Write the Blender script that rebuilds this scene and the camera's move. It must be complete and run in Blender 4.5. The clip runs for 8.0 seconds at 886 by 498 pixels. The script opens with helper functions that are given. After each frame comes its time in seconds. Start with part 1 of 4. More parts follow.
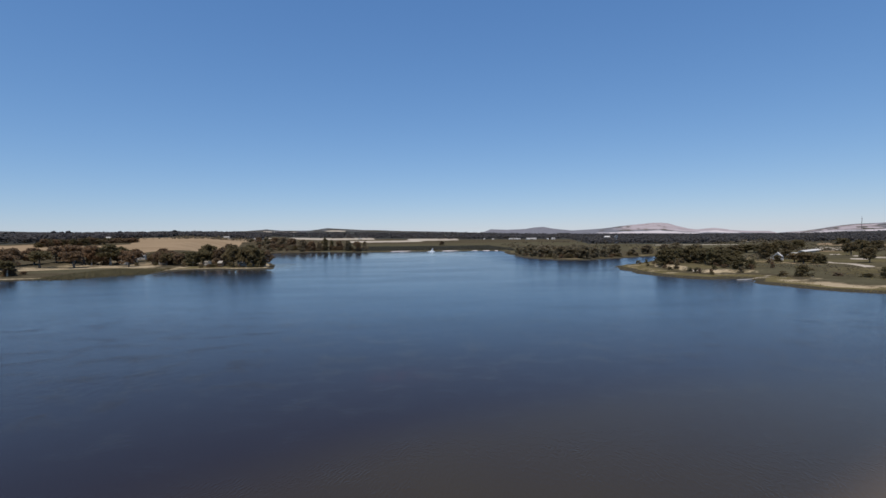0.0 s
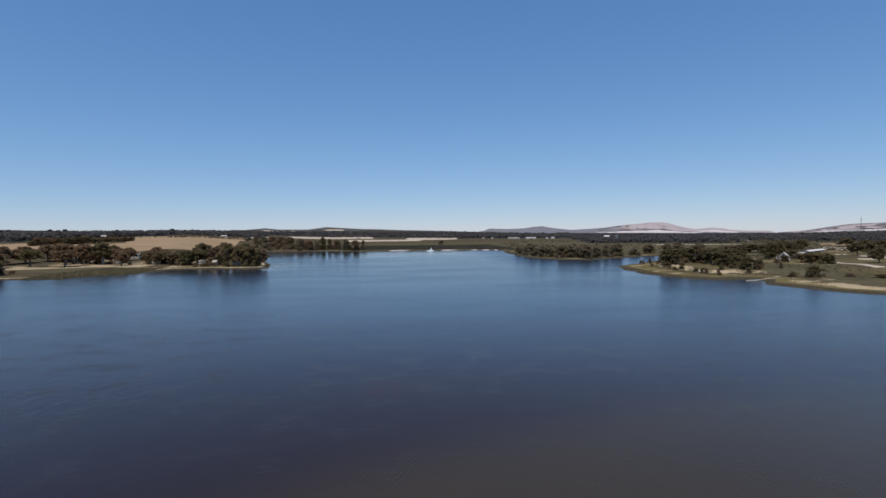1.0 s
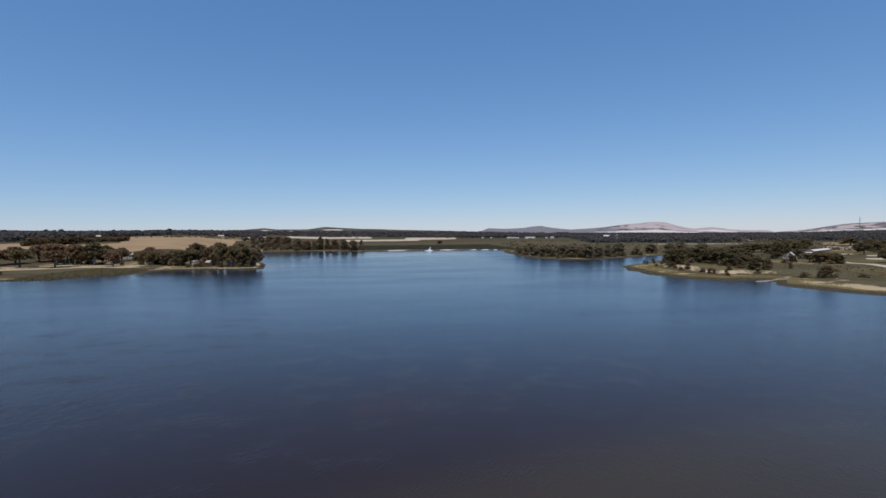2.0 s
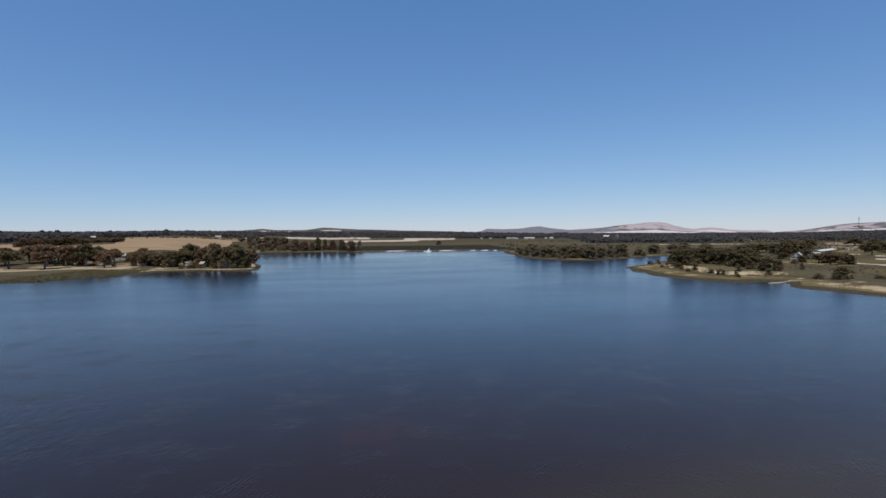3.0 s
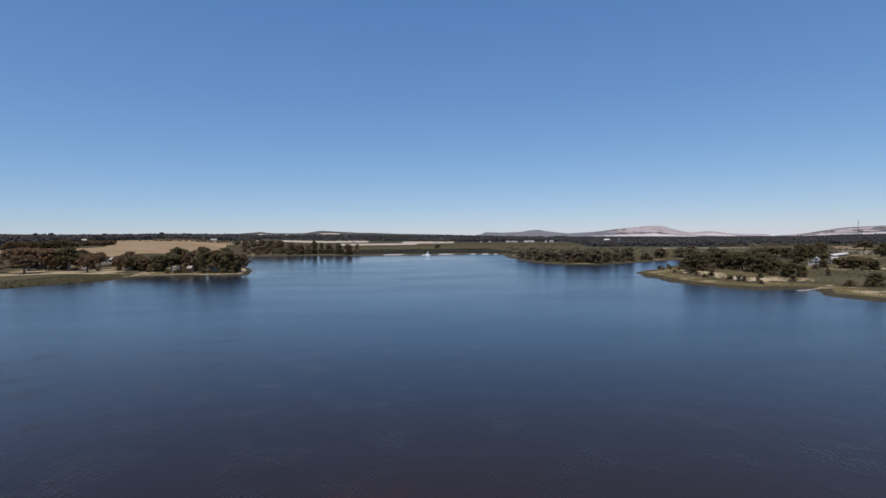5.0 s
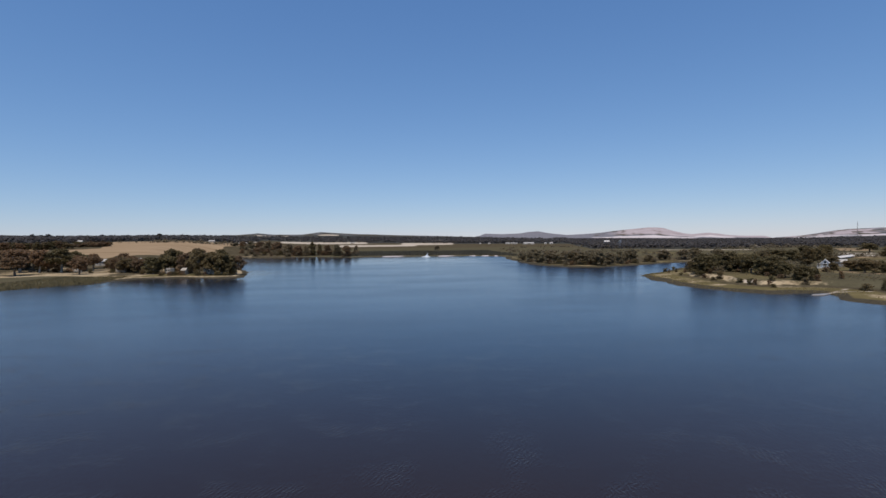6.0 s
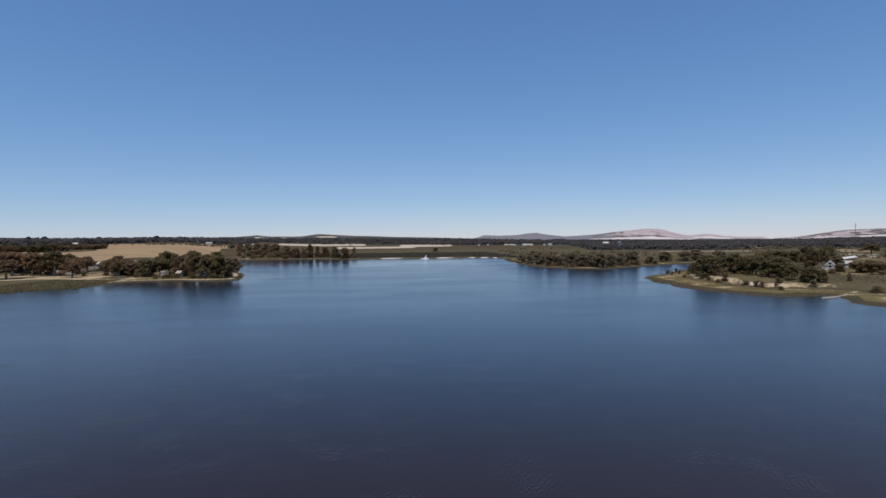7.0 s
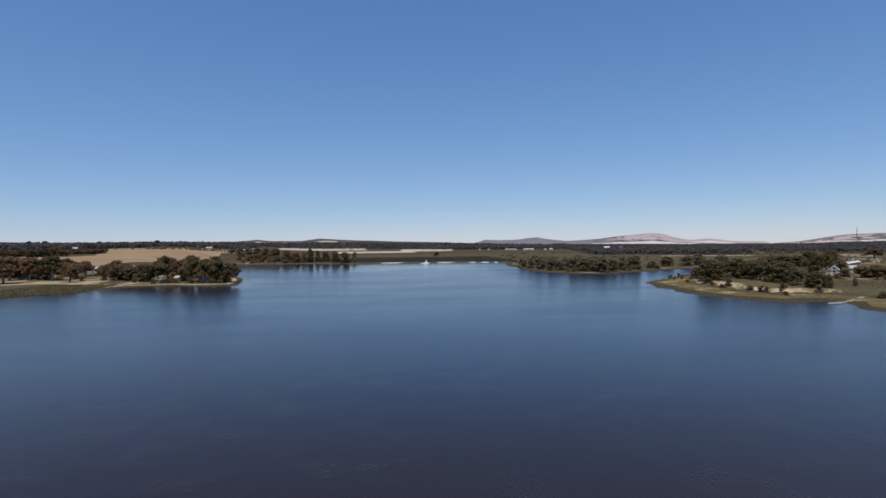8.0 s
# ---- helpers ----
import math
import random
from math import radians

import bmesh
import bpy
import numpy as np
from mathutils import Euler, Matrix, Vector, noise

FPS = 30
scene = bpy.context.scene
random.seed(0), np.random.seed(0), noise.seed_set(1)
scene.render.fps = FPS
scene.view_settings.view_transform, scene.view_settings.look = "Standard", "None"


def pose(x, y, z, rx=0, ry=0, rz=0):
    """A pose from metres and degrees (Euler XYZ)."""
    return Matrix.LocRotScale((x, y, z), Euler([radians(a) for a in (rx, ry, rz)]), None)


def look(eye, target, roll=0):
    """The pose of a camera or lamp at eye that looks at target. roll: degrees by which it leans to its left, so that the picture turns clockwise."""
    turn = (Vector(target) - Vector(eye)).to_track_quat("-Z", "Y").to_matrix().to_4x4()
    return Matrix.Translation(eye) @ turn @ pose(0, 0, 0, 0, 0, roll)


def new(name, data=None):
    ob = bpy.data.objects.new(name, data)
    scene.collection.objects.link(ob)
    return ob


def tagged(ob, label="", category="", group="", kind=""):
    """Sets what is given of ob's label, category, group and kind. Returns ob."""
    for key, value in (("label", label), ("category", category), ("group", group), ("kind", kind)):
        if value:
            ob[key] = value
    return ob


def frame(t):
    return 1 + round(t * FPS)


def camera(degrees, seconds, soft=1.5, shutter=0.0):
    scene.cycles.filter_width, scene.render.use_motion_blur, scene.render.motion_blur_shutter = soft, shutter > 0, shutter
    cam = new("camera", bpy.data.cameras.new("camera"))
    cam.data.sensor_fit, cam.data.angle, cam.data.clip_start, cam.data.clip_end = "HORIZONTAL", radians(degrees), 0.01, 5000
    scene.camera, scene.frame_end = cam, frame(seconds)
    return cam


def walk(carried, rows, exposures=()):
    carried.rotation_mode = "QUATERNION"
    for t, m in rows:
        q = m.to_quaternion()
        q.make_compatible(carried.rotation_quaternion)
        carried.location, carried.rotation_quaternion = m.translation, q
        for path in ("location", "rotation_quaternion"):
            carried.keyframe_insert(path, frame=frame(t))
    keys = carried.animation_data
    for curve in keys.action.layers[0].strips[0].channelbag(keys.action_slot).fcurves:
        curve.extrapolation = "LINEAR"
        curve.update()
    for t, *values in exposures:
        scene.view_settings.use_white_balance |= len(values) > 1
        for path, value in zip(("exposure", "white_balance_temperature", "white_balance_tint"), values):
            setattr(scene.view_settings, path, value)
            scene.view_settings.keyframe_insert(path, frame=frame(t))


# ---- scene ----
cam = camera(79.3, 8.0, soft=1.5)
PATH = [
    (0, (0.46, -1.177, 14.231), (0.658, 0.812, 14.18), -0.8),
    (0.5, (0.643, 1.436, 14.168), (0.844, 3.426, 14.116), -0.8),
    (1, (0.88, 4.011, 14.108), (1.082, 6.0, 14.054), -0.7),
    (1.5, (1.151, 6.666, 14.063), (1.355, 8.655, 14.008), -0.7),
    (3, (1.637, 15.23, 13.906), (1.848, 17.218, 13.853), -0.8),
    (3.5, (1.863, 18.103, 13.871), (2.075, 20.091, 13.82), -0.8),
    (4, (2.08, 20.882, 13.817), (2.293, 22.87, 13.768), -0.9),
    (4.5, (2.232, 23.601, 13.819), (2.446, 25.589, 13.774), -0.8),
    (6, (2.416, 31.336, 13.963), (2.636, 33.324, 13.928), -0.7),
    (6.5, (2.49, 33.401, 14.018), (2.712, 35.388, 13.983), -0.7),
    (7, (2.493, 34.797, 14.053), (2.719, 36.784, 14.024), -0.8),
    (7.5, (2.696, 35.51, 14.055), (2.923, 37.497, 14.036), -0.8),
    (8, (2.934, 36.545, 14.058), (3.157, 38.532, 14.046), -0.8),
]
walk(cam, [(t, look(eye, target, roll)) for t, eye, target, roll in PATH],
     exposures=((0.0, 0.0, 6440, 10.2), (4.5, 0.0, 6460, 10.6), (6.2, 0.0, 6600, 12.5), (8.0, 0.0, 6580, 12.5)))

# ---- daylight ----
SUN_UP, SUN_FROM = 66.0, 205.0     # degrees above the horizon; compass degrees from +y towards +x
world = bpy.data.worlds.new("clear_sky")
scene.world = world
world.use_nodes = True
wn, wl = world.node_tree.nodes, world.node_tree.links
sky = wn.new("ShaderNodeTexSky")
sky.sky_type = 'NISHITA'
sky.sun_disc = False
sky.sun_elevation = radians(SUN_UP)
sky.sun_rotation = radians(SUN_FROM)
sky.altitude = 1200
sky.air_density = 1.0
sky.dust_density = 0.15
sky.ozone_density = 4.0
split, join = wn.new("ShaderNodeSeparateColor"), wn.new("ShaderNodeCombineColor")
wl.new(sky.outputs[0], split.inputs[0])
# summer haze: evens out the sky from the zenith down, most in the blue
for k, (gain, even) in enumerate(((0.086 * 0.825, 0.885), (0.097 * 0.752, 0.71), (0.116 * 0.79, 0.55))):
    raised, scaled = wn.new("ShaderNodeMath"), wn.new("ShaderNodeMath")
    raised.operation, scaled.operation = 'POWER', 'MULTIPLY'
    scale_in = (0.086, 0.097, 0.116)[k]
    first = wn.new("ShaderNodeMath")
    first.operation = 'MULTIPLY'
    first.inputs[1].default_value = scale_in
    wl.new(split.outputs[k], first.inputs[0])
    wl.new(first.outputs[0], raised.inputs[0])
    raised.inputs[1].default_value = even
    scaled.inputs[1].default_value = 10.0 * gain / scale_in
    wl.new(raised.outputs[0], scaled.inputs[0])
    wl.new(scaled.outputs[0], join.inputs[k])
wl.new(join.outputs[0], wn["Background"].inputs[0])
wn["Background"].inputs[1].default_value = 0.1
sun = new("sun", bpy.data.lights.new("sun", 'SUN'))
sun.data.energy = 3.4
sun.data.angle = radians(0.55)
sun.data.color = (1.0, 0.95, 0.87)
a, e = radians(SUN_FROM), radians(SUN_UP)
sun.matrix_world = look((300 * math.sin(a) * math.cos(e), 300 * math.cos(a) * math.cos(e), 300 * math.sin(e)), (0, 0, 0))


# ---- materials ----
def nodes_of(name):
    m = bpy.data.materials.new(name)
    m.use_nodes = True
    nt = m.node_tree
    return m, nt.nodes, nt.links, nt.nodes["Principled BSDF"]


def noise_tex(n, l, scale, detail=4.0, rough=0.6, coords="Object", stretch=None):
    tc = n.new("ShaderNodeTexCoord")
    t = n.new("ShaderNodeTexNoise")
    t.inputs["Scale"].default_value, t.inputs["Detail"].default_value, t.inputs["Roughness"].default_value = scale, detail, rough
    out = tc.outputs[coords]
    if stretch:
        mp = n.new("ShaderNodeMapping")
        mp.inputs["Scale"].default_value = stretch[:3]
        if len(stretch) > 3:
            mp.inputs["Rotation"].default_value = (0, 0, radians(stretch[3]))
        l.new(out, mp.inputs[0])
        out = mp.outputs[0]
    l.new(out, t.inputs["Vector"])
    return t.outputs["Fac"]


def span(n, l, value, lo, hi, to_lo=0.0, to_hi=1.0):
    r = n.new("ShaderNodeMapRange")
    r.inputs[1].default_value, r.inputs[2].default_value, r.inputs[3].default_value, r.inputs[4].default_value = lo, hi, to_lo, to_hi
    l.new(value, r.inputs[0])
    return r.outputs[0]


def maths(n, l, op, a, b):
    m = n.new("ShaderNodeMath")
    m.operation = op
    for i, v in enumerate((a, b)):
        if isinstance(v, (int, float)):
            m.inputs[i].default_value = v
        else:
            l.new(v, m.inputs[i])
    return m.outputs[0]


def mix(n, l, fac, a, b, mode='MIX'):
    m = n.new("ShaderNodeMix")
    m.data_type, m.blend_type = 'RGBA', mode
    for s, v in ((m.inputs[0], fac), (m.inputs[6], a), (m.inputs[7], b)):
        if isinstance(v, (int, float)):
            s.default_value = v
        elif isinstance(v, tuple):
            s.default_value = (*v, 1.0)
        else:
            l.new(v, s)
    return m.outputs[2]


def bump(n, l, height, strength, distance, bsdf, normal=None):
    b = n.new("ShaderNodeBump")
    b.inputs["Strength"].default_value, b.inputs["Distance"].default_value = strength, distance
    l.new(height, b.inputs["Height"])
    if normal:
        l.new(normal, b.inputs["Normal"])
    if bsdf:
        l.new(b.outputs[0], bsdf.inputs["Normal"])
    return b.outputs[0]


def plain(name, dark, light, rough=0.7, scale=2.0, metal=0.0, relief=0.01, stretch=None):
    """A worn surface: two tones mixed by coarse and fine noise, with fine relief."""
    m, n, l, p = nodes_of(name)
    coarse = noise_tex(n, l, scale, 3.0, stretch=stretch)
    fine = noise_tex(n, l, scale * 9.0, 5.0)
    f = span(n, l, maths(n, l, 'ADD', maths(n, l, 'MULTIPLY', coarse, 0.65), maths(n, l, 'MULTIPLY', fine, 0.35)), 0.3, 0.7)
    l.new(mix(n, l, f, dark, light), p.inputs["Base Color"])
    p.inputs["Roughness"].default_value, p.inputs["Metallic"].default_value = rough, metal
    bump(n, l, fine, 0.5, relief, p)
    return m


def leaf_material(name, dark, light, dry, through_light=0.25):
    """Leaves: tone changes from tree to tree and from leaf cluster to leaf cluster; light passes through in part."""
    m, n, l, p = nodes_of(name)
    info = n.new("ShaderNodeObjectInfo")
    geo = n.new("ShaderNodeNewGeometry")
    c = mix(n, l, span(n, l, geo.outputs["Random Per Island"], 0.0, 1.0, 0.3, 0.7), dark, light)
    c = mix(n, l, span(n, l, info.outputs["Random"], 0.35, 1.0, 0.0, 0.75), c, dry)
    hue = n.new("ShaderNodeHueSaturation")
    l.new(span(n, l, noise_tex(n, l, 0.45, 2.0), 0.3, 0.7, 0.88, 1.14), hue.inputs["Value"])
    l.new(c, hue.inputs["Color"])
    l.new(hue.outputs[0], p.inputs["Base Color"])
    p.inputs["Roughness"].default_value = 0.62
    p.inputs["Specular IOR Level"].default_value = 0.12
    tr = n.new("ShaderNodeBsdfTranslucent")
    l.new(hue.outputs[0], tr.inputs[0])
    ms = n.new("ShaderNodeMixShader")
    ms.inputs[0].default_value = through_light
    l.new(p.outputs[0], ms.inputs[1])
    l.new(tr.outputs[0], ms.inputs[2])
    l.new(ms.outputs[0], n["Material Output"].inputs[0])
    return m


def layer(n, l, under, mask, dark, light, tone, ragged, soft=0.25):
    """Lays a ground cover over another where its mask is, with a ragged edge."""
    at = n.new("ShaderNodeAttribute")
    at.attribute_name = mask
    f = span(n, l, maths(n, l, 'ADD', at.outputs["Fac"], maths(n, l, 'MULTIPLY', maths(n, l, 'SUBTRACT', ragged, 0.5), 0.7)), 0.5 - soft, 0.5 + soft)
    return mix(n, l, f, under, mix(n, l, tone, dark, light))


def ground_material():
    m, n, l, p = nodes_of("ground_cover")
    big = span(n, l, noise_tex(n, l, 0.012, 5.0), 0.3, 0.7)
    mid = span(n, l, noise_tex(n, l, 0.09, 5.0), 0.3, 0.7)
    fine = span(n, l, noise_tex(n, l, 0.9, 5.0), 0.25, 0.75)
    rows = span(n, l, noise_tex(n, l, 0.05, 4.0, stretch=(0.25, 3.0, 1.0, 18)), 0.3, 0.7)
    tone = maths(n, l, 'ADD', maths(n, l, 'MULTIPLY', mid, 0.6), maths(n, l, 'MULTIPLY', fine, 0.4))
    broad = maths(n, l, 'ADD', maths(n, l, 'MULTIPLY', big, 0.6), maths(n, l, 'MULTIPLY', mid, 0.4))
    c = mix(n, l, tone, (0.060, 0.048, 0.030), (0.124, 0.098, 0.060))                      # dry scrub
    tussock = span(n, l, noise_tex(n, l, 0.3, 6.0, 0.7, stretch=(1.0, 0.6, 1.0, 40)), 0.46, 0.64, 0.0, 0.55)
    c = mix(n, l, tussock, c, (0.040, 0.031, 0.017))                                              # dark tussocks
    c = layer(n, l, c, "marsh", (0.066, 0.056, 0.033), (0.120, 0.102, 0.060), tone, fine)   # rushes
    c = layer(n, l, c, "green", (0.088, 0.070, 0.032), (0.185, 0.145, 0.068), tone, fine)       # damp turf
    c = layer(n, l, c, "stubble", (0.24, 0.164, 0.094), (0.355, 0.248, 0.150), rows, mid, 0.12)  # mown fields
    c = layer(n, l, c, "pale", (0.37, 0.295, 0.215), (0.52, 0.44, 0.345), broad, mid, 0.12)     # bleached fields
    c = layer(n, l, c, "wood", (0.043, 0.043, 0.039), (0.078, 0.077, 0.066), broad, big, 0.15)   # wooded land
    c = layer(n, l, c, "hill_haze", (0.13, 0.128, 0.138), (0.235, 0.22, 0.23), mid, big, 0.2)         # far hills: blue-grey cover with distance haze in its colour
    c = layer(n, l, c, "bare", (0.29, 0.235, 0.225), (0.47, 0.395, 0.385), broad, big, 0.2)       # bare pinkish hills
    c = layer(n, l, c, "chalk_glint", (0.46, 0.395, 0.375), (0.62, 0.54, 0.51), broad, big, 0.15)         # whitish ground at the foot of the hills; also the painted glint on the far shore
    c = layer(n, l, c, "sand", (0.29, 0.212, 0.118), (0.49, 0.378, 0.242), tone, fine)          # sand and dry bank
    c = layer(n, l, c, "mud", (0.04, 0.034, 0.024), (0.09, 0.075, 0.05), fine, fine)          # wet margin
    l.new(c, p.inputs["Base Color"])
    p.inputs["Roughness"].default_value = 1.0
    p.inputs["Specular IOR Level"].default_value = 0.0
    bump(n, l, tone, 0.6, 0.5, p)
    return m


def water_material():
    m, n, l, p = nodes_of("lake_water")

    def mask(name):
        at = n.new("ShaderNodeAttribute")
        at.attribute_name = name
        return at.outputs["Fac"]

    cloud = span(n, l, noise_tex(n, l, 0.05, 4.0), 0.3, 0.7)
    c = mix(n, l, cloud, (0.0105, 0.0170, 0.0285), (0.0130, 0.0195, 0.0320))                              # open water, bluer to paint in the reflected high sky
    c = mix(n, l, maths(n, l, 'MULTIPLY', mask("brown"), span(n, l, cloud, 0, 1, 0.85, 1.0)), c, (0.0285, 0.0172, 0.0130))   # tea-brown shallows, carried further out in place of a steep view's weaker reflection
    c = mix(n, l, mask("deep"), c, (0.0215, 0.0125, 0.0102))                                              # darker water off the western shore
    c = mix(n, l, maths(n, l, 'MULTIPLY', mask("silt"), span(n, l, cloud, 0, 1, 0.75, 1.0)), c, (0.050, 0.037, 0.019))
    c = mix(n, l, mask("shoal"), c, (0.19, 0.125, 0.065))
    c = mix(n, l, maths(n, l, 'MULTIPLY', mask("weed"), span(n, l, noise_tex(n, l, 0.6, 4.0), 0.36, 0.58)), c, (0.042, 0.0195, 0.0135))
    l.new(c, p.inputs["Base Color"])
    p.inputs["IOR"].default_value = 1.333
    # mirroring is turned down over the brown zone as well
    l.new(span(n, l, mask("brown"), 0.0, 1.0, 0.5, 0.27), p.inputs["Specular IOR Level"])
    # calm and ruffled stretches
    gust = span(n, l, noise_tex(n, l, 0.018, 3.0, stretch=(1.0, 2.6, 1.0, 12)), 0.4, 0.62)
    rough = maths(n, l, 'ADD', span(n, l, gust, 0.0, 1.0, 0.155, 0.190), maths(n, l, 'MULTIPLY', mask("shelter"), -0.10))
    l.new(maths(n, l, 'ADD', rough, maths(n, l, 'MULTIPLY', mask("breeze"), 0.06)), p.inputs["Roughness"])
    # short ripples in scattered patches
    wave = n.new("ShaderNodeTexWave")
    wave.wave_type, wave.bands_direction = 'BANDS', 'X'
    wave.inputs["Scale"].default_value, wave.inputs["Distortion"].default_value = 1.0, 9.0
    wave.inputs["Detail"].default_value, wave.inputs["Detail Scale"].default_value = 3.5, 1.6
    tc, mp = n.new("ShaderNodeTexCoord"), n.new("ShaderNodeMapping")
    mp.inputs["Rotation"].default_value = (0, 0, radians(25))
    l.new(tc.outputs["Object"], mp.inputs[0])
    l.new(mp.outputs[0], wave.inputs["Vector"])
    patches = span(n, l, noise_tex(n, l, 0.22, 5.0, 0.6), 0.49, 0.67, 0.12, 1.1)
    chop = noise_tex(n, l, 3.4, 4.0, 0.55, stretch=(1.7, 0.6, 1.0, 25))
    swell = noise_tex(n, l, 0.85, 3.0, 0.5, stretch=(1.6, 0.7, 1.0, 60))
    h = maths(n, l, 'ADD', maths(n, l, 'MULTIPLY', maths(n, l, 'MULTIPLY', wave.outputs["Fac"], patches), maths(n, l, 'MULTIPLY', mask("ripple"), 0.8)), chop)
    h = maths(n, l, 'ADD', h, maths(n, l, 'MULTIPLY', maths(n, l, 'MULTIPLY', swell, mask("chop")), 2.6))
    bump(n, l, h, 0.38, 0.05, p)
    return m


M_GROUND = ground_material()
M_WATER = water_material()
M_BARK = plain("grey_bark", (0.07, 0.056, 0.045), (0.19, 0.16, 0.13), 0.9, 1.5, relief=0.03, stretch=(3, 3, 0.6))
M_PALE_BARK = plain("pale_bark", (0.26, 0.22, 0.17), (0.46, 0.40, 0.32), 0.9, 1.2, relief=0.02, stretch=(3, 3, 0.6))
M_LEAF = leaf_material("olive_leaves", (0.118, 0.094, 0.043), (0.176, 0.138, 0.066), (0.195, 0.134, 0.070), 0.45)
M_LEAF_GREEN = leaf_material("green_leaves", (0.106, 0.092, 0.043), (0.168, 0.138, 0.068), (0.190, 0.138, 0.068), 0.45)
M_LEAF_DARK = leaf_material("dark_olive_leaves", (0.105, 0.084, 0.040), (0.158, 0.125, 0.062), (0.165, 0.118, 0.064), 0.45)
M_LEAF_DRY = leaf_material("brown_leaves", (0.150, 0.100, 0.058), (0.230, 0.152, 0.088), (0.245, 0.148, 0.080), 0.45)
# distant foliage: haze of the air is mixed into this greyed leaf colour
M_HAZY_LEAF = leaf_material("hazy_woodland_leaves", (0.080, 0.074, 0.069), (0.104, 0.097, 0.090), (0.110, 0.093, 0.084), 0.45)
M_LEAF_LIGHT = leaf_material("dull_olive_leaves", (0.158, 0.130, 0.078), (0.240, 0.192, 0.114), (0.245, 0.182, 0.110), 0.45)
M_SCRUB = leaf_material("dull_scrub_leaves", (0.100, 0.082, 0.050), (0.160, 0.130, 0.078), (0.16, 0.120, 0.074))
M_REED = leaf_material("reeds", (0.150, 0.116, 0.056), (0.228, 0.176, 0.086), (0.215, 0.155, 0.080))
M_RUSH = leaf_material("rushes", (0.078, 0.068, 0.048), (0.120, 0.106, 0.074), (0.12, 0.094, 0.066))
M_GRASS = leaf_material("dry_grass", (0.17, 0.13, 0.05), (0.34, 0.26, 0.11), (0.27, 0.20, 0.08))
M_WHITE = plain("white_paint", (0.66, 0.65, 0.62), (0.80, 0.79, 0.77), 0.55, 0.6)
M_CREAM = plain("cream_plaster", (0.52, 0.46, 0.38), (0.66, 0.60, 0.51), 0.8, 0.5)
M_BEIGE = plain("beige_caravan_paint", (0.34, 0.285, 0.22), (0.46, 0.395, 0.31), 0.7, 0.5)
M_ZINC = plain("weathered_steel_sheet", (0.36, 0.325, 0.28), (0.48, 0.445, 0.39), 0.9, 0.4)
M_GREY_ROOF = plain("grey_roof_sheet", (0.16, 0.145, 0.13), (0.28, 0.255, 0.23), 0.95, 0.5, 0.0)
M_PALE_ROOF = plain("pale_roof_sheet", (0.52, 0.475, 0.42), (0.66, 0.61, 0.55), 0.9, 0.5)
M_STEEL = plain("galvanised_steel", (0.30, 0.30, 0.30), (0.48, 0.48, 0.48), 0.5, 1.0, 0.6)
M_DARK_STEEL = plain("painted_mast_steel", (0.11, 0.09, 0.09), (0.20, 0.17, 0.17), 0.6, 0.2, 0.2)
M_PANE = plain("window_glass", (0.02, 0.025, 0.03), (0.04, 0.045, 0.05), 0.08, 0.5)
M_RUBBER = plain("tyre_rubber", (0.012, 0.012, 0.012), (0.03, 0.03, 0.03), 0.9, 4.0)
M_MUD = plain("wet_mud", (0.035, 0.03, 0.022), (0.08, 0.066, 0.046), 0.55, 1.0)
M_WET_SAND = plain("wet_sand", (0.20, 0.18, 0.16), (0.31, 0.285, 0.255), 0.6, 0.7)
M_FOAM = plain("white_spray", (0.78, 0.80, 0.82), (0.9, 0.91, 0.92), 0.6, 1.0)


# ---- lie of the land ----
def rnd2(ix, iy, seed):
    v = np.sin(ix * 127.1 + iy * 311.7 + seed * 74.7) * 43758.5453
    return v - np.floor(v)


def lumps(x, y, size, seed=0):
    """Smooth value noise, -1 to 1, with lumps of that size in metres."""
    x, y = np.asarray(x, float) / size, np.asarray(y, float) / size
    ix, iy = np.floor(x), np.floor(y)
    fx, fy = x - ix, y - iy
    fx, fy = fx * fx * (3 - 2 * fx), fy * fy * (3 - 2 * fy)
    a, b = rnd2(ix, iy, seed), rnd2(ix + 1, iy, seed)
    c, d = rnd2(ix, iy + 1, seed), rnd2(ix + 1, iy + 1, seed)
    return 2 * (a + (b - a) * fx + (c - a) * fy + (a - b - c + d) * fx * fy) - 1


def ease(v, lo, hi):
    t = np.clip((np.asarray(v, float) - lo) / (hi - lo), 0, 1)
    return t * t * (3 - 2 * t)


SHORE_WEST = [(-152, 207), (-133, 205), (-116, 207), (-109, 219), (-100, 228), (-98, 241), (-93, 252), (-79, 254), (-63, 246), (-53, 250),
              (-56, 270), (-61, 290), (-72, 318), (-92, 350), (-112, 400), (-132, 470), (-142, 512)]
SHORE_NORTH = [(-135, 529), (-88, 511), (-66, 517), (-45, 503), (-24, 488), (-7, 490), (37, 484), (70, 474), (97, 452), (93, 425), (88, 402)]
SHORE_EAST = [(84, 349), (82, 305), (90, 280), (103, 273), (130, 288), (150, 300), (185, 312), (190, 300), (160, 276), (131, 252), (112, 232), (95, 217),
              (90, 199), (87, 176), (88, 161), (94, 149), (101, 149.6), (107, 148.6), (107, 146.8), (104, 142.5), (99.5, 136.5), (100, 128), (102, 117), (106, 109), (115, 101)]
SHORE_SOUTH = [(134, 86), (140, 60), (110, 40), (60, 30), (29, 23), (14, 10), (-15, 4), (-60, 0), (-120, 20), (-180, 70), (-205, 130), (-185, 190)]
LAKE = np.array(SHORE_WEST + SHORE_NORTH + SHORE_EAST + SHORE_SOUTH, float)


